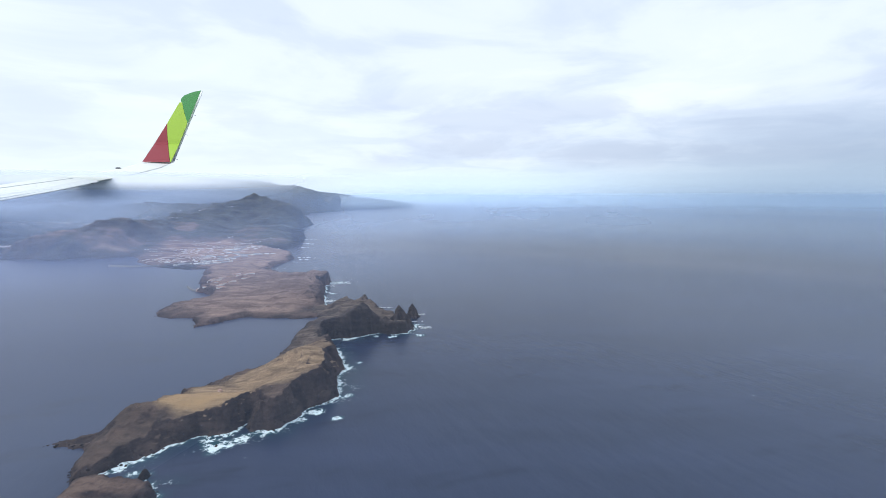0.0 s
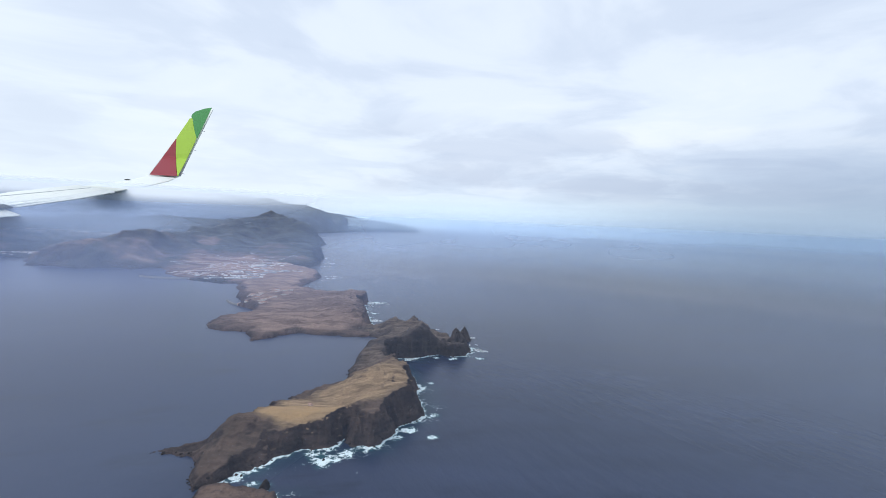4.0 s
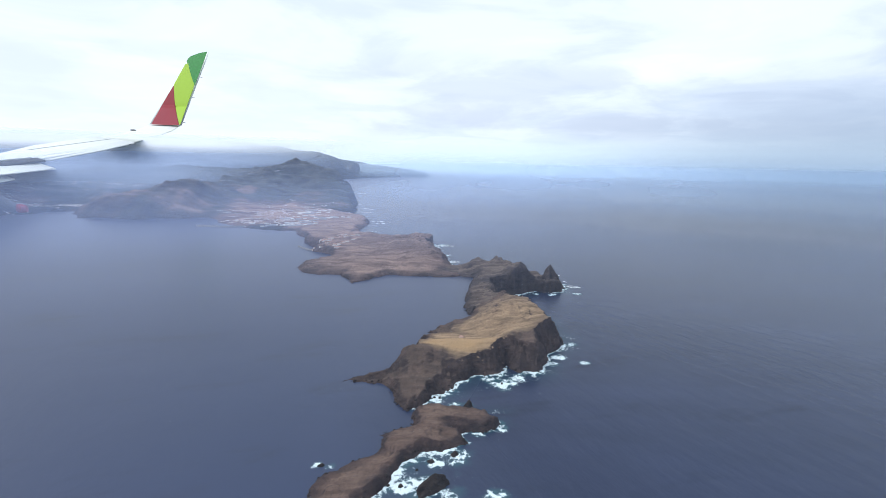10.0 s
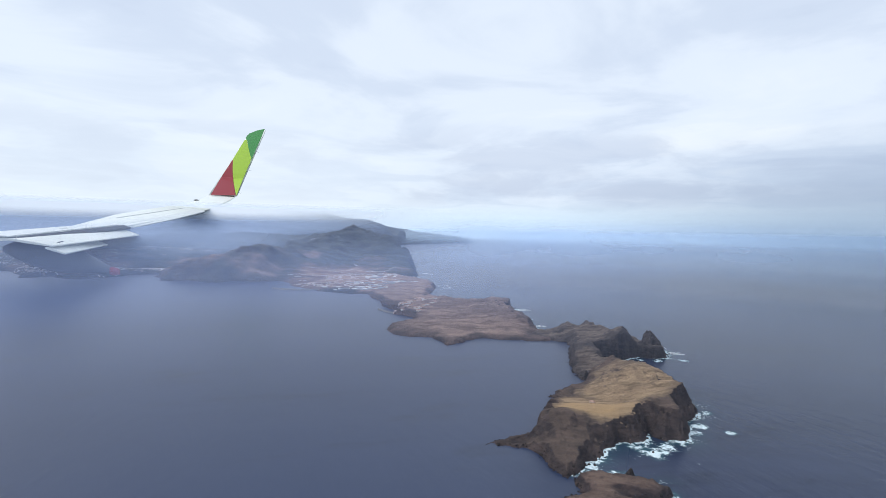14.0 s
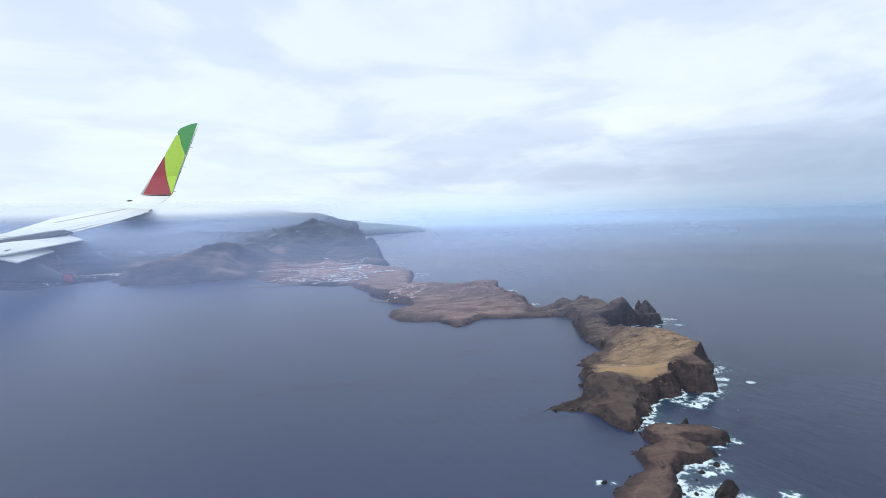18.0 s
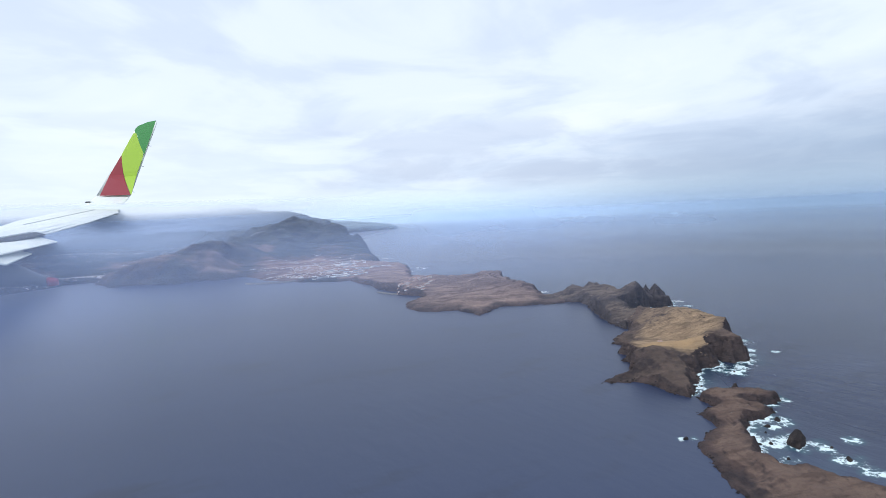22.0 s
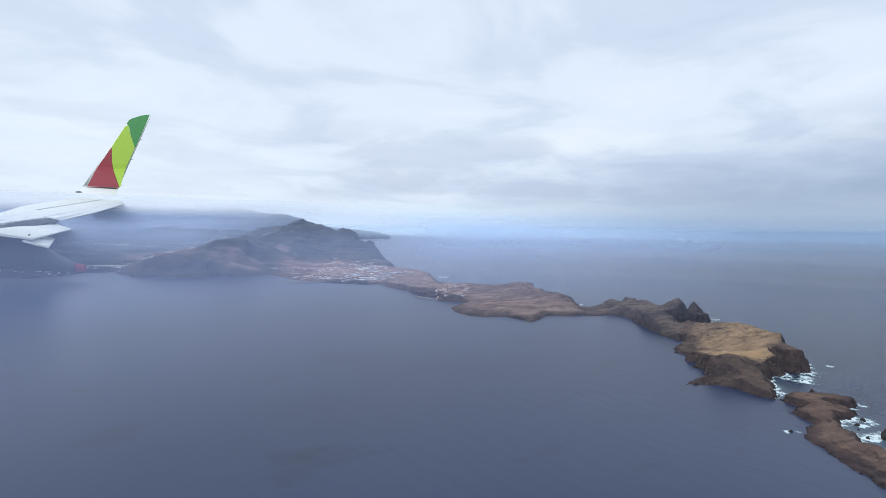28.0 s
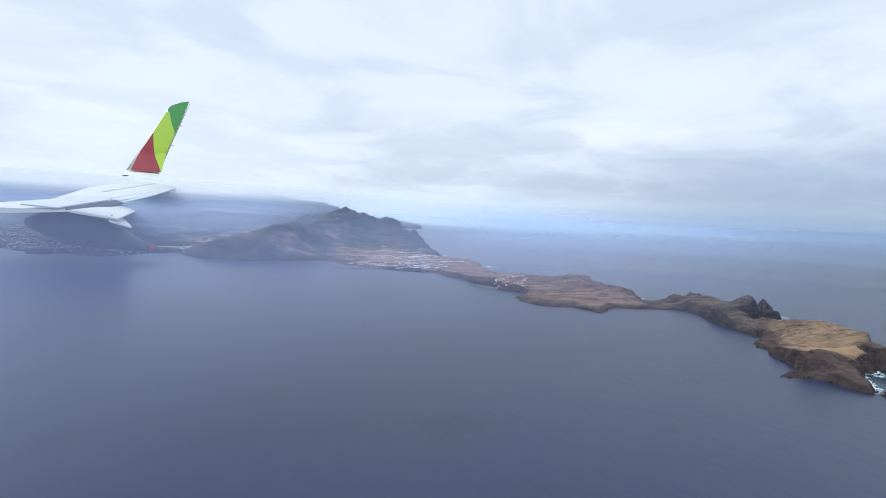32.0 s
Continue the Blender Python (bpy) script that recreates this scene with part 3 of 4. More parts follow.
def ridged(x, y, size, octaves, seed):
    total, amp, full = 0.0, 1.0, 0.0
    for k in range(octaves):
        total = total + amp * (1 - 2 * np.abs(value_noise(x / size + 31.7 * k, y / size + 12.9 * k, seed + k)) * 1.6)
        full, size, amp = full + amp, size / 2.0, amp * 0.5
    return total / full


def bowl_grass(x, y):
    """The dry-grass bowl and northern back of the plateau islet."""
    bowl = np.zeros(x.shape)
    for cx, cy, rx, ry in ((-67, 132.5, 14, 14), (-54, 149, 17, 15), (-46, 163, 15, 22)):
        bowl = np.maximum(bowl, 1.12 - np.sqrt(((x - cx) / rx) ** 2 + ((y - cy) / ry) ** 2) + 0.30 * fractal(x, y, 8, 4, 120))
    back = np.clip((y - 152) / 14, 0, 1) * 0.5
    return np.clip(bowl * 3.0, 0.0, 1) * (1 - back)


def terrain(px, py):
    """Height of the land, the distance inland, and the land it belongs to, at each place."""
    far = np.clip((py - 340) / 120, 0, 1)
    farther = np.clip((py - 900) / 400, 0, 1)
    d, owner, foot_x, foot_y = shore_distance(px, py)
    still = np.where(owner == 3, 0.45, 1.0)
    d = d + (1 - far) * 0.9 * (ridged(px, py, 2.6, 3, 160) - 0.55)
    d = d + (1 - far) * still * (2.6 * fractal(px, py, 17, 3, 3) + 1.5 * fractal(px, py, 4.2, 4, 7, 0.6)) + far * 9 * fractal(px, py, 45, 4, 13, 0.6)
    weight, wide, high = 0.0, 0.0, 0.0
    for (x, y, z, w), pull in zip(RISE, PULL):
        gap = (px - x) ** 2 + (py - y) ** 2
        q = 1.0 / (gap + 4) ** 2
        weight, wide = weight + q, wide + q * w
        high = high + pull * np.sqrt(gap + SPREAD)
    wide, high = wide / weight, np.maximum(high, 0.8)
    far = np.clip((py - 430) / 90, 0, 1)
    small = 0.16 * fractal(px, py, 12, 5, 20) + 0.10 * ridged(px, py, 8, 5, 40) - 0.06
    small = small + np.clip((py - 225) / 40, 0, 1) * (0.42 * (ridged(px, py, 26, 4, 45) - 0.45) + 0.22 * (ridged(0.8 * px + 0.6 * py, 0.4 * py - 0.5 * px, 9, 3, 47) - 0.45))
    large = 0.42 * (ridged(px, py, 130, 5, 60) - 0.45) + 0.16 * fractal(px, py, 60, 4, 80)
    calm = np.clip((-px - 410) / 60, 0, 1) * np.clip((py - 540) / 60, 0, 1)
    large = large * (1 - 0.7 * calm) + (0.22 + 0.26 * np.clip((640 - py) / 100, 0, 1)) * (ridged(px, py, 46, 4, 95) - 0.45) + 0.10 * (ridged(px, py, 17, 3, 97) - 0.45)
    large = (1 - farther) * large + farther * 0.35 * (ridged(px, py, 300, 5, 90) - 0.45)
    inland = np.maximum(d, 0)
    flutes = 0.65 + 0.7 * ((1 - far) * ridged(px, py, 5.5, 4, 50) + far * ridged(px, py, 60, 4, 55))
    climb = (inland / wide) * flutes
    soft, rim = 1 - np.exp(-climb ** 1.35), 0.9 * climb / (1 + (0.9 * climb) ** 5) ** 0.2
    rise = np.where(owner == 4, soft, rim * (1 - 0.12 * np.exp(-climb / 3)))
    h = high * rise * (1.0 + (1 - far) * small + far * large)
    # broken ground: least in the grassy bowl, most on the bare headland
    broken = np.choose(owner, (0.35 + 0.75 * (1 - bowl_grass(px, py)), 1.0, 0.55, 1.0, 0.6)) * (1 - far) * np.clip(inland / 3.0, 0, 1)
    h = h + broken * (1.5 * (ridged(px, py, 15, 5, 140) - 0.5) + 0.7 * (ridged(px, py, 4.5, 4, 150) - 0.5))
    # gullies and buttresses that run down to the shore
    wander = 1.6 * fractal(px, py, 9, 3, 210)
    gully = 0.6 * ridged(foot_x + wander, foot_y + wander, 7.5, 2, 200) + 0.4 * ridged(foot_x + 0.5 * wander, foot_y + 0.5 * wander, 2.8, 2, 205)
    slope_band = np.clip(rise * 4, 0, 1) * np.clip((2.0 - climb) / 1.1, 0, 1)
    h = h * (1 - (1 - far) * slope_band * 0.62 * np.clip(0.85 - gully, 0, 1))
    h = np.maximum(h, 0.12)
    return np.where(d > 0, h, np.maximum(d * 0.8, -4.0)), d, owner


def land_mesh(name, lands, x0, x1, y0, y1, cell, mat):
    xs, ys = np.arange(x0, x1 + cell / 2, cell), np.arange(y0, y1 + cell / 2, cell)
    gx, gy = np.meshgrid(xs, ys)
    h, d, owner = terrain(gx, gy)
    keep = d > -2.5 * cell
    cellkeep = keep[:-1, :-1] | keep[1:, :-1] | keep[:-1, 1:] | keep[1:, 1:]
    cellkeep &= np.isin(owner[:-1, :-1], lands)
    used = np.zeros(keep.shape, bool)
    used[:-1, :-1] |= cellkeep
    used[1:, :-1] |= cellkeep
    used[:-1, 1:] |= cellkeep
    used[1:, 1:] |= cellkeep
    number = np.full(keep.shape, -1)
    number[used] = np.arange(used.sum())
    r, c = np.nonzero(cellkeep)
    quads = np.stack([number[r, c], number[r, c + 1], number[r + 1, c + 1], number[r + 1, c]], 1)
    ob = sheet(name, np.stack([gx[used], gy[used], h[used]], 1), quads, mat)
    layer = ob.data.attributes.new("turf", "FLOAT", "POINT")
    layer.data.foreach_set("value", turf(gx[used], gy[used], d[used], owner[used]).astype(np.float32))
    layer = ob.data.attributes.new("straw", "FLOAT", "POINT")
    layer.data.foreach_set("value", straw_patch(gx[used], gy[used]).astype(np.float32))
    layer = ob.data.attributes.new("earth", "FLOAT", "POINT")
    layer.data.foreach_set("value", (earth(gx[used], gy[used]) * (gy[used] > 372)).astype(np.float32))
    return ob


def straw_patch(x, y):
    """The brightest grass, in the south-western corner of the plateau."""
    u, v = (x + 68) * 0.92 + (y - 130) * 0.39, (y - 130) * 0.92 - (x + 68) * 0.39
    return np.clip(2.2 * (1.0 - np.sqrt((u / 13) ** 2 + (v / 8.5) ** 2) + 0.45 * fractal(x, y, 9, 4, 220)), 0, 1)


def turf(x, y, d, owner):
    """Where soil has taken hold: inland of a bare fringe, and on the plateau islet only in its bowl."""
    fringe = np.choose(owner, (1.0, 3.5, 5.0, 2.2, 4.0))
    held = np.clip((d - 0.4 * fringe) / fringe + 1.1 * fractal(x, y, 7, 4, 125), 0, 1)
    return np.where(owner == 0, np.maximum(bowl_grass(x, y), 0.12 * held), held)


def earth(x, y):
    """Terraced and bare pinkish soil round the town, and worn patches on the hills."""
    town = np.zeros(x.shape)
    for cx, cy, rx, ry in ((-250, 462, 62, 48), (-224, 470, 26, 45), (-262, 520, 42, 40)):
        town = np.maximum(town, 1.25 - np.sqrt(((x - cx) / rx) ** 2 + ((y - cy) / ry) ** 2) + 0.5 * fractal(x, y, 30, 4, 130))
    worn = 0.55 * np.clip(3.0 * (fractal(x, y, 55, 4, 133) - 0.16), 0, 1) * ((y > 400) & (y < 640))
    return np.clip(np.maximum(town * 1.8, worn), 0, 1)


def sheet(name, verts, quads, mat):
    me = bpy.data.meshes.new(name)
    me.vertices.add(len(verts))
    me.vertices.foreach_set("co", verts.astype(np.float32).ravel())
    me.loops.add(quads.size)
    me.loops.foreach_set("vertex_index", quads.astype(np.int32).ravel())
    me.polygons.add(len(quads))
    me.polygons.foreach_set("loop_start", np.arange(0, quads.size, 4, dtype=np.int32))
    me.update(calc_edges=True)
    me.validate()
    return link_mesh(name, me, mat)


CELL = 0.25
tagged(land_mesh("ground_plateau_islet", [0], -110, -20, 90, 202, CELL, ISLET), "islet with a golden dry-grass plateau and dark cliffs", "island", kind="structure")
tagged(land_mesh("ground_cliff_islet", [1], -100, -4, 162, 282, CELL, ARCH), "brown islet with a sheer dark sea cliff", "island", kind="structure")
tagged(land_mesh("ground_low_spit", [3], -112, -52, 20, 110, CELL, LOW), "low red-brown spit of bare earth and rock", "island", kind="structure")
tagged(land_mesh("ground_headland", [2], -210, -54, 214, 430, CELL * 1.6, HEADLAND), "reddish-brown scrubby headland falling to rocky shores", "headland", kind="structure")
tagged(land_mesh("ground_isthmus", [4], -212, -130, 372, 516, 1.0, HEADLAND), "reddish-brown neck of land with eroded slopes", "headland", kind="structure")
tagged(land_mesh("ground_town_hills", [4], -622, -209.5, 372, 513.5, 2.5, HILLS), "town slopes and steep dark hills above the bay", "hill", kind="structure")
tagged(land_mesh("ground_mountain", [4], -622, -130, 513.5, 1000, 2.5, HILLS), "dark green and brown hills above a coastal town", "hill", kind="structure")
tagged(land_mesh("ground_far_valley", [4], -1200, -620, 420, 1000, 5.0, HILLS), "hazy slopes of the main island", "hill", kind="structure")
tagged(land_mesh("ground_far_island", [4], -2300, -100, 1000, 2700, 10.0, HILLS), "distant hazy blue mountains and a long cape", "mountain", kind="structure")


# ---- the sea: one sheet to the horizon, finer round the islets ----
def graded(lo, hi, cell, end0, end1):
    mid = np.arange(lo, hi, cell)
    out0, out1, s = [], [], cell
    a, b = lo, mid[-1]
    while a > end0 or b < end1:
        s *= 1.35
        if a > end0:
            a -= s
            out0.append(a)
        if b < end1:
            b += s
            out1.append(b)
    return np.concatenate([out0[::-1], mid, out1])


# x, y, radius of the rocks and shoals where the swell breaks
SHOALS = [(-67, 101, 2.0), (-77.5, 101.4, 1.5), (-70.3, 101.8, 1.6), (-81.3, 98.9, 0.8), (-65, 89.2, 1.6), (-60.2, 91.6, 1.5), (-70.5, 88.3, 1.0), (-96, 76.6, 1.0), (-71.5, 81.0, 3.0), (-76.2, 78.6, 2.6), (-76, 70.5, 4.5), (-82, 70.5, 2.0), (-83.3, 64.5, 2.0), (-72.7, 66.6, 2.2),
          (-72, 62, 2.8), (-63.5, 69, 1.8), (-57.0, 113.8, 3.3), (-60, 116.5, 2.8), (-29.8, 129.2, 1.3), (-98.6, 77, 0.9), (-75, 104, 1.6), (-79.5, 102.5, 1.8), (-70.5, 109.5, 2.8), (-75, 105, 2.4), (-52, 118.0, 2.2), (-46.5, 121, 2.2), (-41, 128, 2.2), (-37, 133.5, 2.2), (-14, 219, 2.4), (-11, 226, 2.0), (-22, 207, 2.0), (-30, 208, 1.8), (-42, 203, 1.8), (-80, 331, 2.5), (-79, 312, 2.5), (-70, 300, 2.5), (-71, 57, 2.5), (-67, 51, 3), (-30.5, 144, 2.0), (-31, 174, 1.6), (-10, 209, 1.8), (-8, 222, 1.6), (-82, 302, 3.5), (-74, 278, 3.5), (-73, 338, 4.5), (-76, 334, 3.0), (-50, 203.5, 1.2), (-43, 205, 1.0)]


def sea_sheet():
    xs, ys = graded(-135, 10, 0.4, -5600, 5600), graded(38, 350, 0.4, -2500, 5800)
    gx, gy = np.meshgrid(xs, ys)
    surf = np.zeros(gx.shape)
    near = (gx > -230) & (gx < 25) & (gy > 25) & (gy < 700)
    x, y = gx[near], gy[near]
    d = terrain(x, y)[1]
    east = shore_distance(x + 2.5, y)[0] - shore_distance(x - 2.5, y)[0]
    north = shore_distance(x, y + 2.5)[0] - shore_distance(x, y - 2.5)[0]
    size = np.sqrt(east ** 2 + north ** 2) + 1e-6
    open_side = np.clip(0.2 + 1.4 * (-east * 0.97 + north * 0.25) / size, 0, 1)
    open_side *= np.where(((x < -86) & (y > 104)) | ((x < -71) & (y > 125) & (y < 262)) | ((x < -60) & (y > 160) & (y < 255)), 0.0, 1.0)
    wobble = 1.3 * fractal(x, y, 6, 4, 75) + 1.2 * fractal(x, y, 1.9, 3, 76)
    off = np.maximum(-d + 0.45 * wobble, 0)
    gate = np.clip(0.95 + 1.5 * fractal(x, y, 11, 3, 70), 0.12, 1)
    gate = np.where((x > -86) & (x < -38) & (y > 98) & (y < 140), np.maximum(gate, 0.8), gate)
    gate = np.where((x > -48) & (y > 122) & (y < 192), np.maximum(gate, 0.7), gate)
    line = np.exp(-(off / (0.5 + 1.1 * gate)) ** 2) * open_side * (0.45 + 0.8 * gate)
    wash = 0.42 * np.exp(-off / 5.0) * open_side * gate
    s = np.where(d > 1.5, 0, np.maximum(line, wash))
    for a, b, r in SHOALS:
        q = np.sqrt((x - a + wobble * 0.5) ** 2 + ((y - b) * 1.15 + wobble * 0.4) ** 2)
        s = np.maximum(s, np.clip(0.95 - 0.50 * q / r + 0.9 * fractal(x, y, 2.6, 4, 77), 0, 1) * np.exp(-np.maximum(q - r, 0) / (0.5 * r)))
    surf[near] = np.clip(s, 0, 1)
    n = np.arange(gx.size).reshape(gx.shape)
    quads = np.stack([n[:-1, :-1], n[:-1, 1:], n[1:, 1:], n[1:, :-1]], -1).reshape(-1, 4)
    ob = sheet("water", np.stack([gx.ravel(), gy.ravel(), np.zeros(gx.size)], 1), quads, SEA)
    # smoother water in the lee of the peninsula, ruffled on the open side
    spine = np.interp(gy, (40, 100, 150, 200, 230, 300, 400, 500, 900, 2100), (-50, -75, -57, -50, -48, -108, -170, -210, -280, -150))
    layer = ob.data.attributes.new("lee", "FLOAT", "POINT")
    layer.data.foreach_set("value", np.clip((spine - gx) / 40 + 0.3, 0, 1).astype(np.float32).ravel())
    layer = ob.data.attributes.new("offing", "FLOAT", "POINT")
    layer.data.foreach_set("value", np.clip((np.hypot(gx + 80, gy - 100) - 120) / 380, 0, 1).astype(np.float32).ravel())
    layer = ob.data.attributes.new("surf", "FLOAT", "POINT")
    layer.data.foreach_set("value", surf.astype(np.float32).ravel())
    return tagged(ob, "dark blue ocean with white surf along the rocky shore", "sea", kind="structure")


sea_sheet()


# ---- sheets standing in for mist between the ranges ----
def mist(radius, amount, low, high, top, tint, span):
    """A haze sheet that leans back as it rises, to catch skylight, on an arc about the flight's middle."""
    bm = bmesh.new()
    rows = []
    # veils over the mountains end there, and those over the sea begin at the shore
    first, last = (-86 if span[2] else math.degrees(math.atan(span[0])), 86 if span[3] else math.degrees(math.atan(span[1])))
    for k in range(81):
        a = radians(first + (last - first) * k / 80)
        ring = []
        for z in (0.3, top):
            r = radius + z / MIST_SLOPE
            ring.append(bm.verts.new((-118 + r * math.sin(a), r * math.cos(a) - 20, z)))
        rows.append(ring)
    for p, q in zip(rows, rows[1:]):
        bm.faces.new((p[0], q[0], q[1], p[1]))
    ob = part("haze_glare_sheet", bm, veil_material("haze_glare_film", amount, low, high, False, tint, grain=0.006 if radius < 1000 else 0.0, span=span))
    return tagged(ob, "thin pale blue sheet standing in for sea haze", "haze", kind="stuff")


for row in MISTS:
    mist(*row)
# added pale sheet beside the flight, imitating window glare that lifts the dark tones
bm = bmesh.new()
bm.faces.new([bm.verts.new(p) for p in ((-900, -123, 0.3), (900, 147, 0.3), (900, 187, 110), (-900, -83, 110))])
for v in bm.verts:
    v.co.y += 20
tagged(part("haze_glare_sheet", bm, veil_material("haze_glare_film", GLARE_VEIL, (-20, -5), (40, 58), True, glare_fade=True)), "faint sheet standing in for window glare", "haze", kind="stuff")


# ---- the aeroplane's wing ----
AHEAD = Vector((-0.9899, -0.1418, 0))
OUT = Vector((-0.1418, 0.9899, 0))
# the aeroplane flies with the viewer, so its wing stands very far out ahead, where the view keeps it throughout:
# the tip kilometres off, the flaps nearer, in front of the hills and above the water
WING = Matrix(((AHEAD.x, OUT.x, 0, 0), (AHEAD.y, OUT.y, 0, 0), (0, 0, 1, 0), (0, 0, 0, 1)))
WING = Matrix.Translation(WING_EYE) @ WING


def far_out(bm):
    """Carry the corners of a part of the wing out along their lines of sight; straight edges stay straight."""
    for v in bm.verts:
        v.co += Vector((0.07 * (v.co.y - 15.6) - 0.12, 0, 0.03 * (9.3 - v.co.y)))
        v.co /= WING_NEAR - WING_STEP * min(v.co.y, 14.4) - TIP_STEP * min(max(v.co.y - 14.4, 0), 1.2) - LET_STEP * max(v.co.y - 15.6, 0)
    return bm


wing = new("aircraft_wing")
wing.matrix_world = WING
tagged(wing, "white airliner wing with a red and green upturned tip", "aircraft wing")


def section(lead, trail, y, z, thick, tilt=0.0, normal=(0, 0, 1), n=9):
    """One closed wing section from leading to trailing edge, in metres ahead, out, up."""
    up_side, low_side = [], []
    for k in range(n + 1):
        u = 0.5 - 0.5 * math.cos(math.pi * k / n)
        t = thick * 2.6 * (0.2969 * math.sqrt(u) - 0.126 * u - 0.3516 * u * u + 0.2843 * u ** 3 - 0.1015 * u ** 4) + 0.012
        base = Vector((lead[0] + (trail - lead[0]) * u, y, z + lead[1] * (1 - u) + tilt * u))
        nrm = Vector(normal)
        up_side.append(base + nrm * t)
        low_side.append(base - nrm * t * 0.7)
    return up_side + low_side[::-1]


def loft(sections, closed=True):
    bm = bmesh.new()
    rings = [[bm.verts.new(v) for v in s] for s in sections]
    n = len(rings[0])
    for a, b in zip(rings, rings[1:]):
        for k in range(n):
            bm.faces.new((a[k], a[(k + 1) % n], b[(k + 1) % n], b[k]))
    bm.faces.new(rings[0])
    bm.faces.new(rings[-1][::-1])
    for f in bm.faces:
        f.smooth = len(f.verts) == 4
    return bm


def slab(points, thick):
    """A thin plate over a ring of corners, thickened along its own normal."""
    bm = bmesh.new()
    p = [Vector(v) for v in points]
    nrm = (p[1] - p[0]).cross(p[2] - p[0]).normalized()
    a, b = [bm.verts.new(v + nrm * thick / 2) for v in p], [bm.verts.new(v - nrm * thick / 2) for v in p]
    bm.faces.new(a)
    bm.faces.new(b[::-1])
    for k in range(len(p)):
        bm.faces.new((a[k], b[k], b[(k + 1) % len(p)], a[(k + 1) % len(p)]))
    return bm


def far_loft(*sections):
    return far_out(loft(*sections))


def far_slab(*corners):
    return far_out(slab(*corners))


part("wing_box", far_loft([section((9.0, -0.07), 6.92, 8.3, -0.27, 0.18), section((8.9, -0.06), 6.91, 8.6, -0.25, 0.17), section((8.2, -0.03), 6.96, 11.8, 0.05, 0.12),
                       section((7.85, 0.08), 6.50, 13.2, 0.32, 0.08), section((7.03, 0.12), 6.05, 14.4, 0.60, 0.05)]), WHITE_PAINT, wing, "white painted wing skin")
# the tip curves up into the winglet
WL = [(7.03, 6.05, 14.40, 0.66), (6.80, 5.88, 15.02, 0.84), (6.58, 5.69, 15.40, 1.00), (6.40, 5.53, 15.60, 1.16), (5.33, 4.80, 16.25, 3.27)]


def winglet_place(s, c, proud=0.0):
    a, b = WL[3], WL[4]
    lead = a[0] + (b[0] - a[0]) * s
    trail = a[1] + (b[1] - a[1]) * s
    return Vector((lead + (trail - lead) * c, a[2] + (b[2] - a[2]) * s - proud, a[3] + (b[3] - a[3]) * s + 0.11 * c * s))


def painted(rows, proud):
    """A thin painted plate on the winglet's face, from rows of height and of its front and rear edges."""
    bm = bmesh.new()
    at, front, rear = zip(*rows)
    grid = []
    for s in np.linspace(at[0], at[-1], 15):
        a, b = np.interp(s, at, front), np.interp(s, at, rear)
        grid.append([[bm.verts.new(winglet_place(s, a + (b - a) * k / 4, p * min(1, 0.45 + 2 * s))) for k in range(5)] for p in (proud, proud - 0.02)])
    for (a, c), (b, d) in zip(grid, grid[1:]):
        for k in range(4):
            bm.faces.new((a[k], a[k + 1], b[k + 1], b[k]))
            bm.faces.new((c[k + 1], c[k], d[k], d[k + 1]))
        bm.faces.new((a[0], b[0], d[0], c[0]))
        bm.faces.new((b[4], a[4], c[4], d[4]))
    for a, c in (grid[0], grid[-1]):
        for k in range(4):
            bm.faces.new((a[k], c[k], c[k + 1], a[k + 1]))
    bmesh.ops.recalc_face_normals(bm, faces=bm.faces)
    return far_out(bm)


def winglet_ring(lead, trail, y, z, lean, drop, thick=0.045):
    return section((lead, 0.0), trail, y, z, thick, drop, (0, -math.sin(lean), math.cos(lean)))


part("tip_blend", far_loft([winglet_ring(*WL[0], 0.15, -0.06, 0.05), winglet_ring(*WL[1], 0.35, -0.04), winglet_ring(*WL[2], 0.7, -0.02), winglet_ring(*WL[3], 1.25, 0.0)]), WHITE_PAINT, wing, "white curved wing tip")
winglet = part("winglet", far_loft([winglet_ring(*WL[3], 1.25, 0.0), winglet_ring(5.865, 5.165, 15.925, 2.215, 1.28, 0.055, 0.038), winglet_ring(5.40, 4.835, 16.21, 3.14, 1.28, 0.11, 0.025), winglet_ring(5.30, 4.81, 16.235, 3.23, 1.28, 0.11, 0.018), winglet_ring(5.10, 4.80, 16.25, 3.28, 1.28, 0.11, 0.010)]), WHITE_PAINT, wing, "upturned winglet")
part("red_panel", painted(((0.0, 0.09, 0.97), (0.54, 0.13, 0.16)), 0.17), RED_PAINT, winglet, "dark red painted triangle")
part("lime_panel", painted(((0.0, 0.985, 1.0), (0.53, 0.175, 1.0), (0.55, 0.13, 0.97), (0.86, 0.12, 0.26)), 0.17), LIME_PAINT, winglet, "lime green painted panel")
part("green_panel", painted(((0.535, 1.0, 1.01), (0.86, 0.275, 1.01), (0.875, 0.11, 1.01), (0.95, 0.10, 1.0), (0.985, 0.24, 1.0), (1.0, 0.6, 1.0)), 0.17), GREEN_PAINT, winglet, "dark green painted panel")
for s in (0.04, 0.38, 0.66):
    p = winglet_place(s, 1.0)
    part("static_wick", far_slab([p, p + Vector((-0.08, 0, -0.015)), p + Vector((-0.08, 0, -0.008)), p + Vector((0, 0, 0.012))], 0.008), DARK_GAP, wing)
for x, y, z in ((6.42, 13.45, 0.36), (6.28, 13.8, 0.45), (6.15, 14.15, 0.54)):
    part("static_wick", far_slab([(x, y, z), (x - 0.13, y + 0.02, z - 0.03), (x - 0.13, y + 0.02, z - 0.02), (x, y, z + 0.015)], 0.012), DARK_GAP, wing)
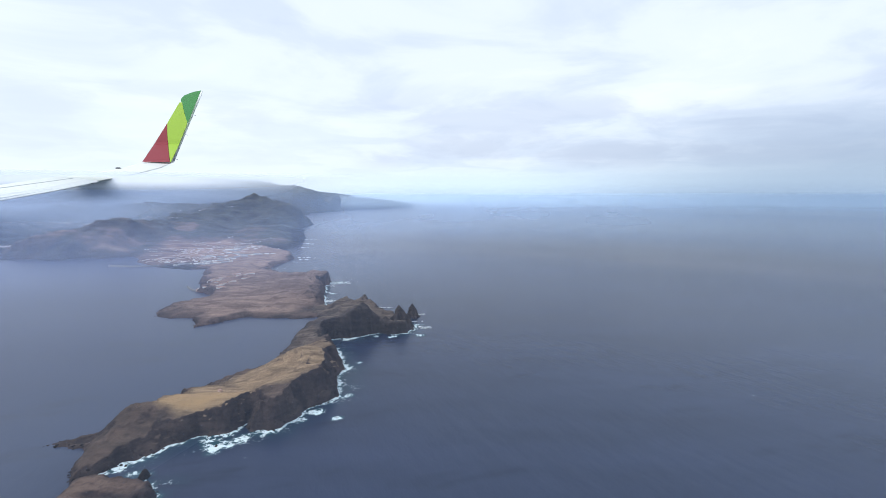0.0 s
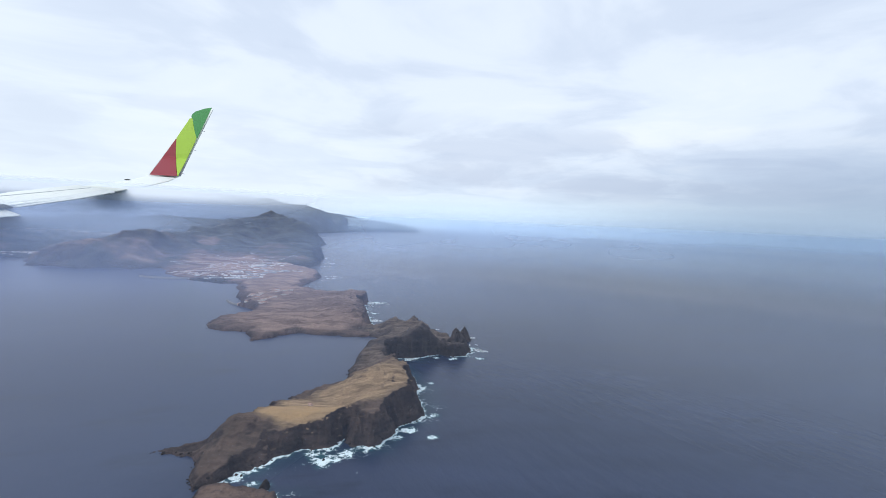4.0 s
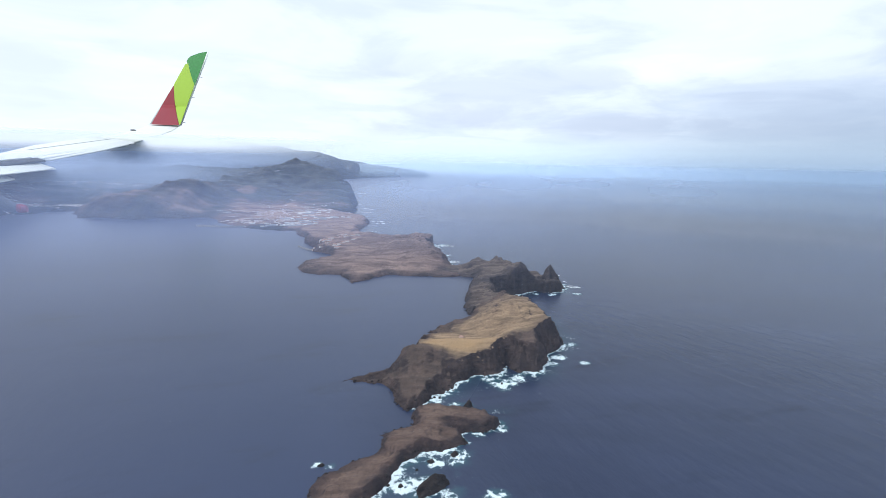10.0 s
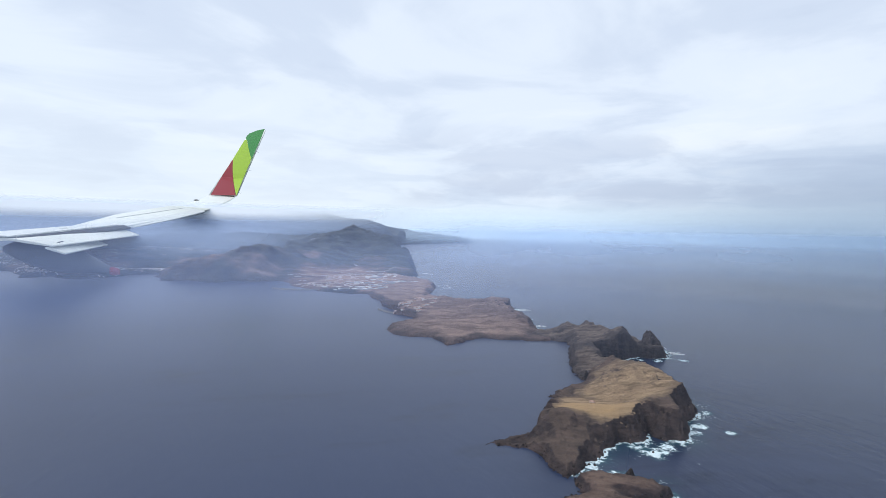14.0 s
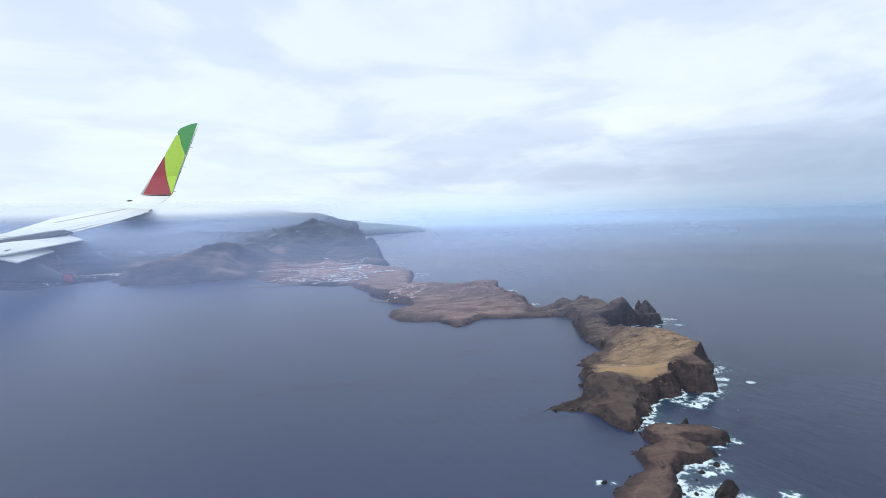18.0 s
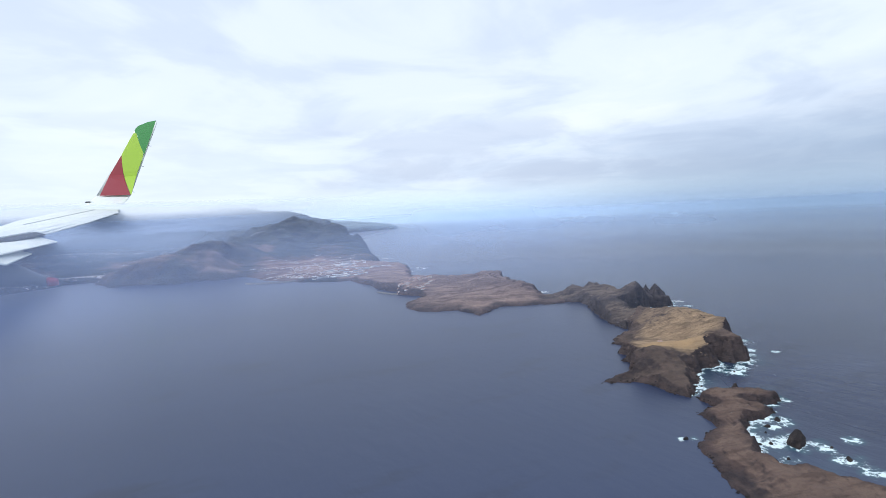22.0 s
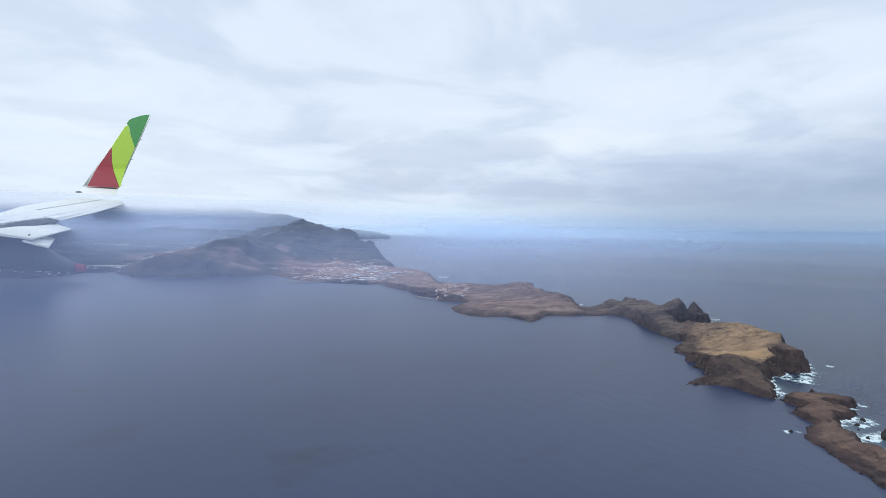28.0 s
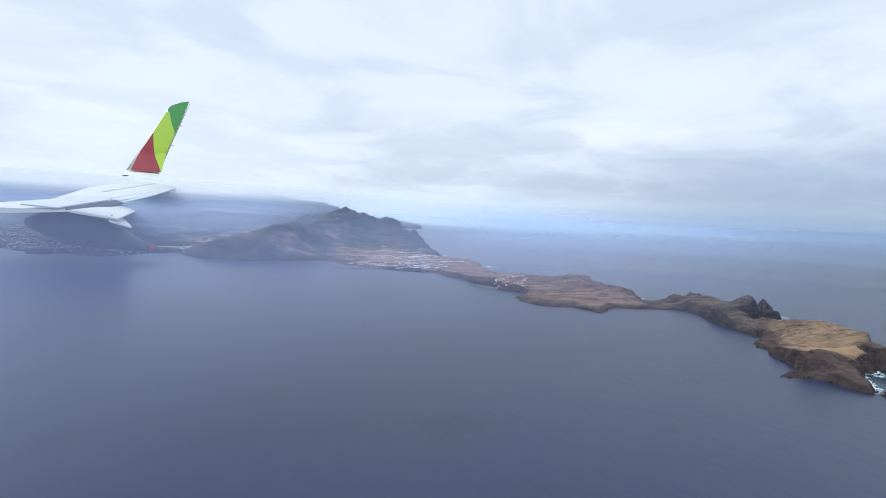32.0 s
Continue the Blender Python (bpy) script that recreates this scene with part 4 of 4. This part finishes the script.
# aileron, flaps, spoilers and the gaps between them
part("aileron", far_loft([section((7.25, 0.05), 6.82, 11.9, 0.03, 0.03), section((6.72, 0.05), 6.40, 13.2, 0.30, 0.025), section((6.32, 0.05), 6.02, 14.35, 0.58, 0.02)]), PANEL_PAINT, wing, "pale grey aileron")
part("hinge_line", far_slab([(7.27, 12.0, 0.262), (6.50, 14.1, 0.665), (6.488, 14.1, 0.663), (7.255, 12.0, 0.259)], 0.010), SEAM, wing, "thin grey hinge line")
part("slot", far_slab([(6.95, 8.4, -0.235), (6.93, 8.6, -0.215), (6.96, 11.75, 0.075), (6.80, 11.75, 0.02), (6.80, 8.6, -0.29), (6.81, 8.4, -0.31)], 0.03), DARK_GAP, wing, "dark slot between wing and flap")
part("outer_flap", far_loft([section((6.825, 0.10), 6.17, 8.05, -0.37, 0.045, 0.0), section((6.90, 0.12), 6.54, 11.6, -0.15, 0.03, 0.0)]), WHITE_PAINT, wing, "white extended flap")
part("flap_seam", far_slab([(6.33, 8.4, -0.305), (6.76, 10.25, -0.20), (6.73, 10.28, -0.215), (6.30, 8.4, -0.325)], 0.012), DARK_GAP, wing, "thin dark seam")
part("flap_tab", far_loft([section((6.29, 0.095), 5.98, 8.05, -0.49, 0.032, 0.0), section((6.72, 0.08), 6.46, 10.15, -0.36, 0.025, 0.0)]), WHITE_PAINT, wing, "white rear flap panel")
for y0, y1 in ((8.3, 9.9), (10.0, 11.6)):
    def place(y, u):
        t = (y - 4.6) / 7.2
        lead, trail, z = 10.0 - 1.8 * t, 7.05 - 0.09 * t, -0.62 + 0.67 * t
        return Vector((lead + (trail - lead) * u, y, z + 0.14 * (1 - u) + 0.05))
    part("spoiler", far_slab([place(y0, 0.76), place(y0, 0.985), place(y1, 0.985), place(y1, 0.76)], 0.02), PANEL_PAINT, wing, "pale grey spoiler panel")
rings = []
for k, r in enumerate((0.06, 0.18, 0.26, 0.30, 0.30, 0.265, 0.205, 0.135, 0.078)):
    u = k / 8
    c = Vector((7.75 - 1.80 * u, 9.2 + 0.1 * u, -0.45 - 0.06 * u - 0.33 * u * u))
    rings.append([c + Vector((0, 0.55 * r * math.cos(a), r * math.sin(a))) for a in np.linspace(0, 2 * math.pi, 16, endpoint=False)])
fairing = part("flap_track_fairing", far_loft(rings), UNDER_PAINT, wing, "flap track fairing in painted shadow grey")
end = []
for k, r in enumerate((0.078, 0.078, 0.072, 0.055)):
    c = Vector((5.96 - 0.05 * k, 9.3, -0.838 - 0.004 * k))
    end.append([c + Vector((0, 0.62 * r * math.cos(a), r * math.sin(a))) for a in np.linspace(0, 2 * math.pi, 14, endpoint=False)])
part("fairing_tip", far_loft(end), RED_PAINT, fairing, "red fairing tip")
lamp = []
for k in range(4):
    r = (0.010, 0.022, 0.022, 0.010)[k]
    lamp.append([Vector((6.72 - 0.05 * k, 15.26 + r * math.cos(a), 0.97 + r * math.sin(a))) for a in np.linspace(0, 2 * math.pi, 10, endpoint=False)])
part("tip_lamp", far_loft(lamp), DARK_GAP, wing, "small dark tip lamp")


# ---- rocks and sea stacks ----
def crag(name, x, y, rx, ry, height, peak=(0.0, 0.0), sharp=1.3, seed=0, turn=0.0, mat=None, rings=14, spokes=36, rough=0.32):
    """A rock that rises from below the water to a leaning, broken peak."""
    bm = bmesh.new()
    levels = []
    for k in range(rings):
        u = k / (rings - 1)
        ring = []
        for j in range(spokes):
            a = 2 * math.pi * j / spokes
            q = noise.noise(Vector((math.cos(a) * 1.6 + seed * 7.1, math.sin(a) * 1.6, u * 2.2))) + 0.5 * noise.noise(Vector((math.cos(a) * 4 + seed, math.sin(a) * 4, u * 5)))
            r = (1 - u) ** (1 / sharp) * (1 + rough * q)
            px, py = rx * r * math.cos(a) + peak[0] * u, ry * r * math.sin(a) + peak[1] * u
            ct, st = math.cos(turn), math.sin(turn)
            zz = -0.8 + (height + 0.8) * u * (1 + 0.10 * q * (1 - u))
            ring.append(bm.verts.new((px * ct - py * st, px * st + py * ct, zz)))
        levels.append(ring)
    for p, q in zip(levels, levels[1:]):
        for j in range(spokes):
            bm.faces.new((p[j], p[(j + 1) % spokes], q[(j + 1) % spokes], q[j]))
    bmesh.ops.remove_doubles(bm, verts=levels[-1], dist=0.05)
    ob = part(name, bm, mat or WET_ROCK)
    ob.location = (x, y, 0)
    return ob


for k, (x, y, rx, ry, h, peak, sharp) in enumerate([(-20.4, 221.5, 7.0, 6.5, 10.9, (0.2, 1.0), 1.02), (-26.0, 218.5, 5.2, 4, 6.4, (-0.5, 0), 1.3), (-15.1, 241.5, 3.4, 3.6, 7.4, (-0.3, 0), 1.05)]):
    tagged(crag("sea_stack", x, y, rx, ry, h, peak, sharp, k + 3, 0.3, ARCH, 22, 48, 0.62), "tall pointed dark basalt sea stack ringed by surf" if k != 1 else "shorter blunt dark basalt sea stack", "sea stack", "sea stacks off the cliff islet")
ROCKS = [(-67.3, 100.6, 1.7, 1.3, 2.1), (-71.2, 81.0, 1.6, 1.1, 0.8), (-76.2, 78.6, 1.5, 0.9, 0.6), (-76.0, 70.4, 4.4, 2.0, 2.7), (-81.6, 70.9, 0.9, 0.8, 0.6),
         (-83.3, 64.5, 0.8, 0.6, 0.5), (-71.0, 66.8, 0.8, 0.5, 0.5), (-71.9, 61.9, 1.5, 0.9, 0.7), (-98.0, 76.8, 1.2, 0.7, 0.6), (-78.8, 75.8, 0.7, 0.5, 0.4),
         (-57.2, 114.0, 0.8, 0.6, 0.5), (-79.8, 104.2, 0.8, 0.6, 0.5), (-74.4, 105.2, 0.7, 0.5, 0.5), (-86.3, 66.8, 0.8, 0.5, 0.5), (-30.0, 129.2, 0.5, 0.4, 0.2), (-83.6, 317.5, 3.0, 2.0, 1.8)]
for k, (x, y, rx, ry, h) in enumerate(ROCKS):
    tagged(crag("sea_rock", x, y, rx, ry, h, (0.25 * rx, 0.1 * ry), 1.5, k + 11, 0.6 + 0.5 * math.sin(k * 2.1)), "large pointed brown rock standing in white surf" if h > 1.5 else "small low dark rock awash in surf", "rock", "rocks off the spit")


# ---- buildings ----
def box_house(w, l, h, roof, flat=False):
    """Walls and a ridged (or flat, slightly raised) roof with eaves, as two meshes."""
    bm = bmesh.new()
    bmesh.ops.create_cube(bm, size=1.0, matrix=Matrix.Translation((0, 0, h / 2 - 0.3)) @ Matrix.Diagonal((w, l, h + 0.6, 1)))
    walls = bpy.data.meshes.new("house_walls")
    bm.to_mesh(walls)
    bm.free()
    bm = bmesh.new()
    e = 0.06
    a, b = w / 2 + e, l / 2 + e
    base = [bm.verts.new(p) for p in ((-a, -b, h), (a, -b, h), (a, b, h), (-a, b, h))]
    if flat:
        top = [bm.verts.new((p.co.x * 0.97, p.co.y * 0.97, h + roof)) for p in base]
        bm.faces.new(base[::-1])
        bm.faces.new(top)
        for k in range(4):
            bm.faces.new((base[k], base[(k + 1) % 4], top[(k + 1) % 4], top[k]))
    else:
        r0, r1 = bm.verts.new((0, -b * 0.7, h + roof)), bm.verts.new((0, b * 0.7, h + roof))
        bm.faces.new(base[::-1])
        bm.faces.new((base[0], base[1], r0))
        bm.faces.new((base[2], base[3], r1))
        bm.faces.new((base[1], base[2], r1, r0))
        bm.faces.new((base[3], base[0], r0, r1))
    cap = bpy.data.meshes.new("house_roof")
    bmesh.ops.recalc_face_normals(bm, faces=bm.faces)
    bm.to_mesh(cap)
    bm.free()
    return walls, cap


def kind_of_house(w, l, h, roof, flat, wall_mat, roof_mat):
    walls, cap = box_house(w, l, h, roof, flat)
    walls.materials.append(wall_mat)
    cap.materials.append(roof_mat)
    return walls, cap


HOUSES = [kind_of_house(2.4, 1.2, 0.75, 0.35, False, WALLS[0], ROOFS[0]), kind_of_house(1.6, 1.2, 0.9, 0.35, False, WALLS[1], ROOFS[0]),
          kind_of_house(3.0, 1.3, 0.8, 0.4, False, WALLS[0], ROOFS[1]), kind_of_house(3.4, 1.4, 0.8, 0.08, True, WALLS[0], ROOFS[1]),
          kind_of_house(1.8, 1.1, 0.7, 0.3, False, WALLS[1], ROOFS[1])]
SHEDS = [kind_of_house(2.6, 6.5, 0.9, 0.25, True, WALLS[2], ROOFS[2]), kind_of_house(2.2, 4.6, 0.8, 0.2, True, WALLS[0], ROOFS[2]), kind_of_house(3.0, 8.0, 1.0, 0.25, True, WALLS[2], ROOFS[3])]


def settle(rng, spots, kinds, name, label, category, group, turn, size=0.56):
    xy = np.array(spots)
    z = terrain(xy[:, 0], xy[:, 1])[0]
    for (x, y), h in zip(spots, z):
        if h < 0.25:
            continue
        walls, cap = kinds[rng.randrange(len(kinds))]
        ob = link_mesh(name, walls, None)
        ob.location, ob.rotation_euler = (x, y, h), (0, 0, turn + rng.gauss(0, 0.3))
        ob.scale = (size * rng.uniform(0.85, 1.15),) * 3
        link_mesh("roof", cap, None, ob)
        tagged(ob, label, category, group)


rng = random.Random(5)


def scatter(count, boxes, turn=0.25, run=(3, 8), step=(1.7, 2.6)):
    """Short streets: rows of plots along the slope, with gaps between the rows."""
    spots = []
    while len(spots) < count:
        x0, x1, y0, y1 = rng.choice(boxes)
        x, y, a, s = rng.uniform(x0, x1), rng.uniform(y0, y1), turn + rng.gauss(0, 0.12), rng.uniform(*step)
        for k in range(rng.randint(*run)):
            spots.append((x + math.cos(a) * s * k + rng.gauss(0, 0.15), y + math.sin(a) * s * k + rng.gauss(0, 0.15)))
    return spots[:count]


settle(rng, scatter(205, [(-290, -225, 424, 470), (-275, -215, 440, 500), (-262, -235, 470, 520), (-300, -260, 440, 500)]), HOUSES, "house",
       "pale town house with a tiled roof", "house", "houses of the coastal town", 0.25)
settle(rng, scatter(72, [(-252, -200, 410, 440), (-232, -190, 430, 500), (-225, -182, 415, 470)], 0.2, (1, 4), (4.5, 6.5)), SHEDS, "warehouse", "long low warehouse with a pale metal roof", "warehouse", "warehouses by the harbour", 1.7, 0.72)
settle(rng, scatter(80, [(-157, -140, 298, 330), (-164, -148, 302, 324), (-152, -136, 318, 338)], 0.5, (2, 5), (0.9, 1.4)), HOUSES, "house", "pink-roofed marina house on the shore", "house", "houses of the marina village", 0.62, 0.72)

# the lone refuge on the islet's plateau
hx, hy = -67.3, 138.8
hz = float(terrain(np.array([hx]), np.array([hy]))[0][0])
walls, cap = kind_of_house(0.9, 1.5, 0.5, 0.3, False, WALLS[1], ROOFS[1])
refuge = link_mesh("house", walls, None)
refuge.location, refuge.rotation_euler = (hx, hy, hz), (0, 0, 0.8)
link_mesh("roof", cap, None, refuge)
tagged(refuge, "small lone house among bushes on the dry plateau", "house")


def mole(name, points, width, height, label):
    """A breakwater: a bank of concrete and rubble with sloping sides along a line."""
    bm = bmesh.new()
    rows = []
    for k, (x, y) in enumerate(points):
        a, b = Vector(points[max(k - 1, 0)]), Vector(points[min(k + 1, len(points) - 1)])
        side = Vector((-(b - a).y, (b - a).x)).normalized()
        rows.append([bm.verts.new((x + side.x * s, y + side.y * s, z)) for s, z in ((-width, -0.5), (-width * 0.5, height), (width * 0.3, height), (width * 0.4, height * 1.5), (width * 0.55, height * 1.5), (width, -0.5))])
    for p, q in zip(rows, rows[1:]):
        for j in range(5):
            bm.faces.new((p[j], p[j + 1], q[j + 1], q[j]))
    bm.faces.new(rows[0])
    bm.faces.new(rows[-1][::-1])
    return tagged(part(name, bm, CONCRETE), label, "breakwater")


mole("breakwater", [(-250, 417), (-258, 413), (-268, 412), (-280, 413), (-293, 416.5)], 1.3, 1.0, "long grey concrete breakwater reaching into the bay")
mole("breakwater", [(-157, 306), (-163, 309), (-168, 314), (-174, 322)], 0.9, 0.7, "short curved marina breakwater of dark rubble")


# ---- far settlements, too many to count ----
def specks(name, clusters, label):
    verts, quads = [], []
    spots, sizes = [], []
    for x, y, sx, sy, turn, count in clusters:
        for n in range(count):
            if n % 5 == 0:
                a, b = rng.gauss(0, sx), rng.gauss(0, sy)
            a, b = a + rng.uniform(1.0, 5.0), b + rng.gauss(0, 1.8)
            spots.append((x + a * math.cos(turn) - b * math.sin(turn), y + a * math.sin(turn) + b * math.cos(turn)))
            sizes.append((rng.uniform(0.3, 0.95), rng.uniform(0.25, 0.5), rng.uniform(0.3, 0.7), rng.uniform(0, 3)))
    z = terrain(np.array([p[0] for p in spots]), np.array([p[1] for p in spots]))[0]
    for (x, y), h, (a, b, t, turn) in zip(spots, z, sizes):
        if h < 0.4:
            continue
        n, c, s = len(verts), math.cos(turn), math.sin(turn)
        for zz in (h - 1.0, h + t):
            for u, v in ((-a, -b), (a, -b), (a, b), (-a, b)):
                verts.append((x + u * c - v * s, y + u * s + v * c, zz))
        quads += [(n + 4, n + 5, n + 6, n + 7)] + [(n + k, n + (k + 1) % 4, n + 4 + (k + 1) % 4, n + 4 + k) for k in range(4)]
    ob = sheet(name, np.array(verts), np.array(quads), SPECK)
    return tagged(ob, label, "town", kind="stuff")


def speck_material():
    m, nt, sh = material("far_house_paint")
    g = nt.nodes.new("ShaderNodeNewGeometry")
    link(nt, ramp(nt, g.outputs["Random Per Island"], [(0.0, (0.72, 0.70, 0.68)), (0.40, (0.54, 0.48, 0.45)), (0.65, (0.42, 0.31, 0.27)), (1.0, (0.70, 0.70, 0.70))]), sh.inputs["Base Color"])
    sh.inputs["Roughness"].default_value = 0.85
    return m


SPECK = speck_material()
specks("far_town", [(-490, 530, 18, 6, 0.3, 200), (-470, 590, 10, 40, 0.1, 260), (-455, 660, 12, 50, -0.1, 220), (-440, 740, 40, 30, 0, 160)], "white and red houses filling a valley mouth")
specks("hillside_village", [(-600, 500, 40, 14, -0.2, 420), (-650, 560, 50, 20, 0, 420), (-560, 520, 25, 12, 0.4, 240), (-700, 640, 70, 30, 0.2, 320), (-760, 760, 80, 40, 0, 200), (-620, 700, 60, 30, 0.1, 240)], "scattered pale houses on a dark hillside")
specks("town_edge", [(-265, 505, 26, 26, 0, 130), (-235, 505, 22, 24, 0, 110), (-205, 475, 12, 24, 0, 60), (-260, 440, 22, 8, 0.2, 90)], "pale outlying houses on the slope above the town")


# ---- broken rock along the shores ----
def shore_boulders(name, x0, x1, y0, y1, count, label, seed):
    pick = np.random.RandomState(seed)
    x, y = pick.uniform(x0, x1, count * 40), pick.uniform(y0, y1, count * 40)
    h, d, _ = terrain(x, y)
    near = np.nonzero((d > -0.7) & (d < 0.8))[0][:count]
    verts, quads = [], []
    for k in near:
        r = 0.10 + 0.38 * pick.rand() ** 3
        a0, lean = pick.rand() * 6.3, pick.normal(0, 0.3, 2)
        n = len(verts)
        base = max(h[k], -0.1)
        for ring, (zz, rr) in enumerate(((-0.5, 1.0), (0.35, 0.85), (0.8, 0.4))):
            for j in range(5):
                a = a0 + j * 2 * math.pi / 5
                q = r * rr * pick.uniform(0.75, 1.2)
                verts.append((x[k] + q * math.cos(a) + lean[0] * ring * 0.3 * r, y[k] + q * math.sin(a) + lean[1] * ring * 0.3 * r, base + zz * r * pick.uniform(0.8, 1.1)))
        for ring in range(2):
            for j in range(5):
                quads.append((n + 5 * ring + j, n + 5 * ring + (j + 1) % 5, n + 5 * ring + 5 + (j + 1) % 5, n + 5 * ring + 5 + j))
        quads.append((n + 10, n + 11, n + 12, n + 13))
    ob = sheet(name, np.array(verts), np.array(quads), WET_ROCK)
    return tagged(ob, label, "rocks", kind="stuff")


shore_boulders("shore_boulders", -108, -28, 95, 195, 420, "dark broken boulders at the foot of the cliffs", 1)
shore_boulders("shore_boulders", -108, -58, 30, 104, 450, "black boulders fringing the low spit", 2)
shore_boulders("shore_boulders", -160, -10, 198, 275, 420, "dark fallen rocks below the headland", 3)


# ---- surf on the far northern shore ----
def surf_streaks(spots):
    """Thin torn sheets of foam lying on the water."""
    bm = bmesh.new()
    pick = random.Random(31)
    for x, y, wide, count in spots:
        for _ in range(count):
            cx, cy = x + pick.gauss(0, 0.7 * wide), y + pick.gauss(0, 0.35 * wide)
            a, c = wide * pick.uniform(0.15, 0.5), wide * pick.uniform(0.06, 0.16)
            bm.faces.new([bm.verts.new((cx + a * pick.uniform(0.6, 1.1) * math.cos(k * math.pi / 5), cy + c * pick.uniform(0.5, 1.2) * math.sin(k * math.pi / 5), 0.06)) for k in range(10)])
    return tagged(part("breaking_surf", bm, FOAM), "white streaks of breaking surf on dark water", "surf", kind="stuff")


FOAM = plain("sea_foam", (0.80, 0.84, 0.86), 0.85)
surf_streaks([(-132, 458, 5, 6), (-133, 473, 6, 8), (-138, 440, 3, 4), (-171, 602, 8, 6), (-166, 560, 6, 5), (-190, 660, 8, 5), (-238, 900, 10, 6), (-72, 336, 5, 26), (-78, 326, 3.5, 14), (-80, 303, 4, 16), (-68, 279, 4, 14), (-63, 263, 2.5, 8), (-136, 400, 3, 4), (-12, 246, 3.5, 14), (-9, 222, 3.5, 16), (-12, 232, 2.5, 8), (-34, 262, 3, 8), (-31, 262, 2, 4)])
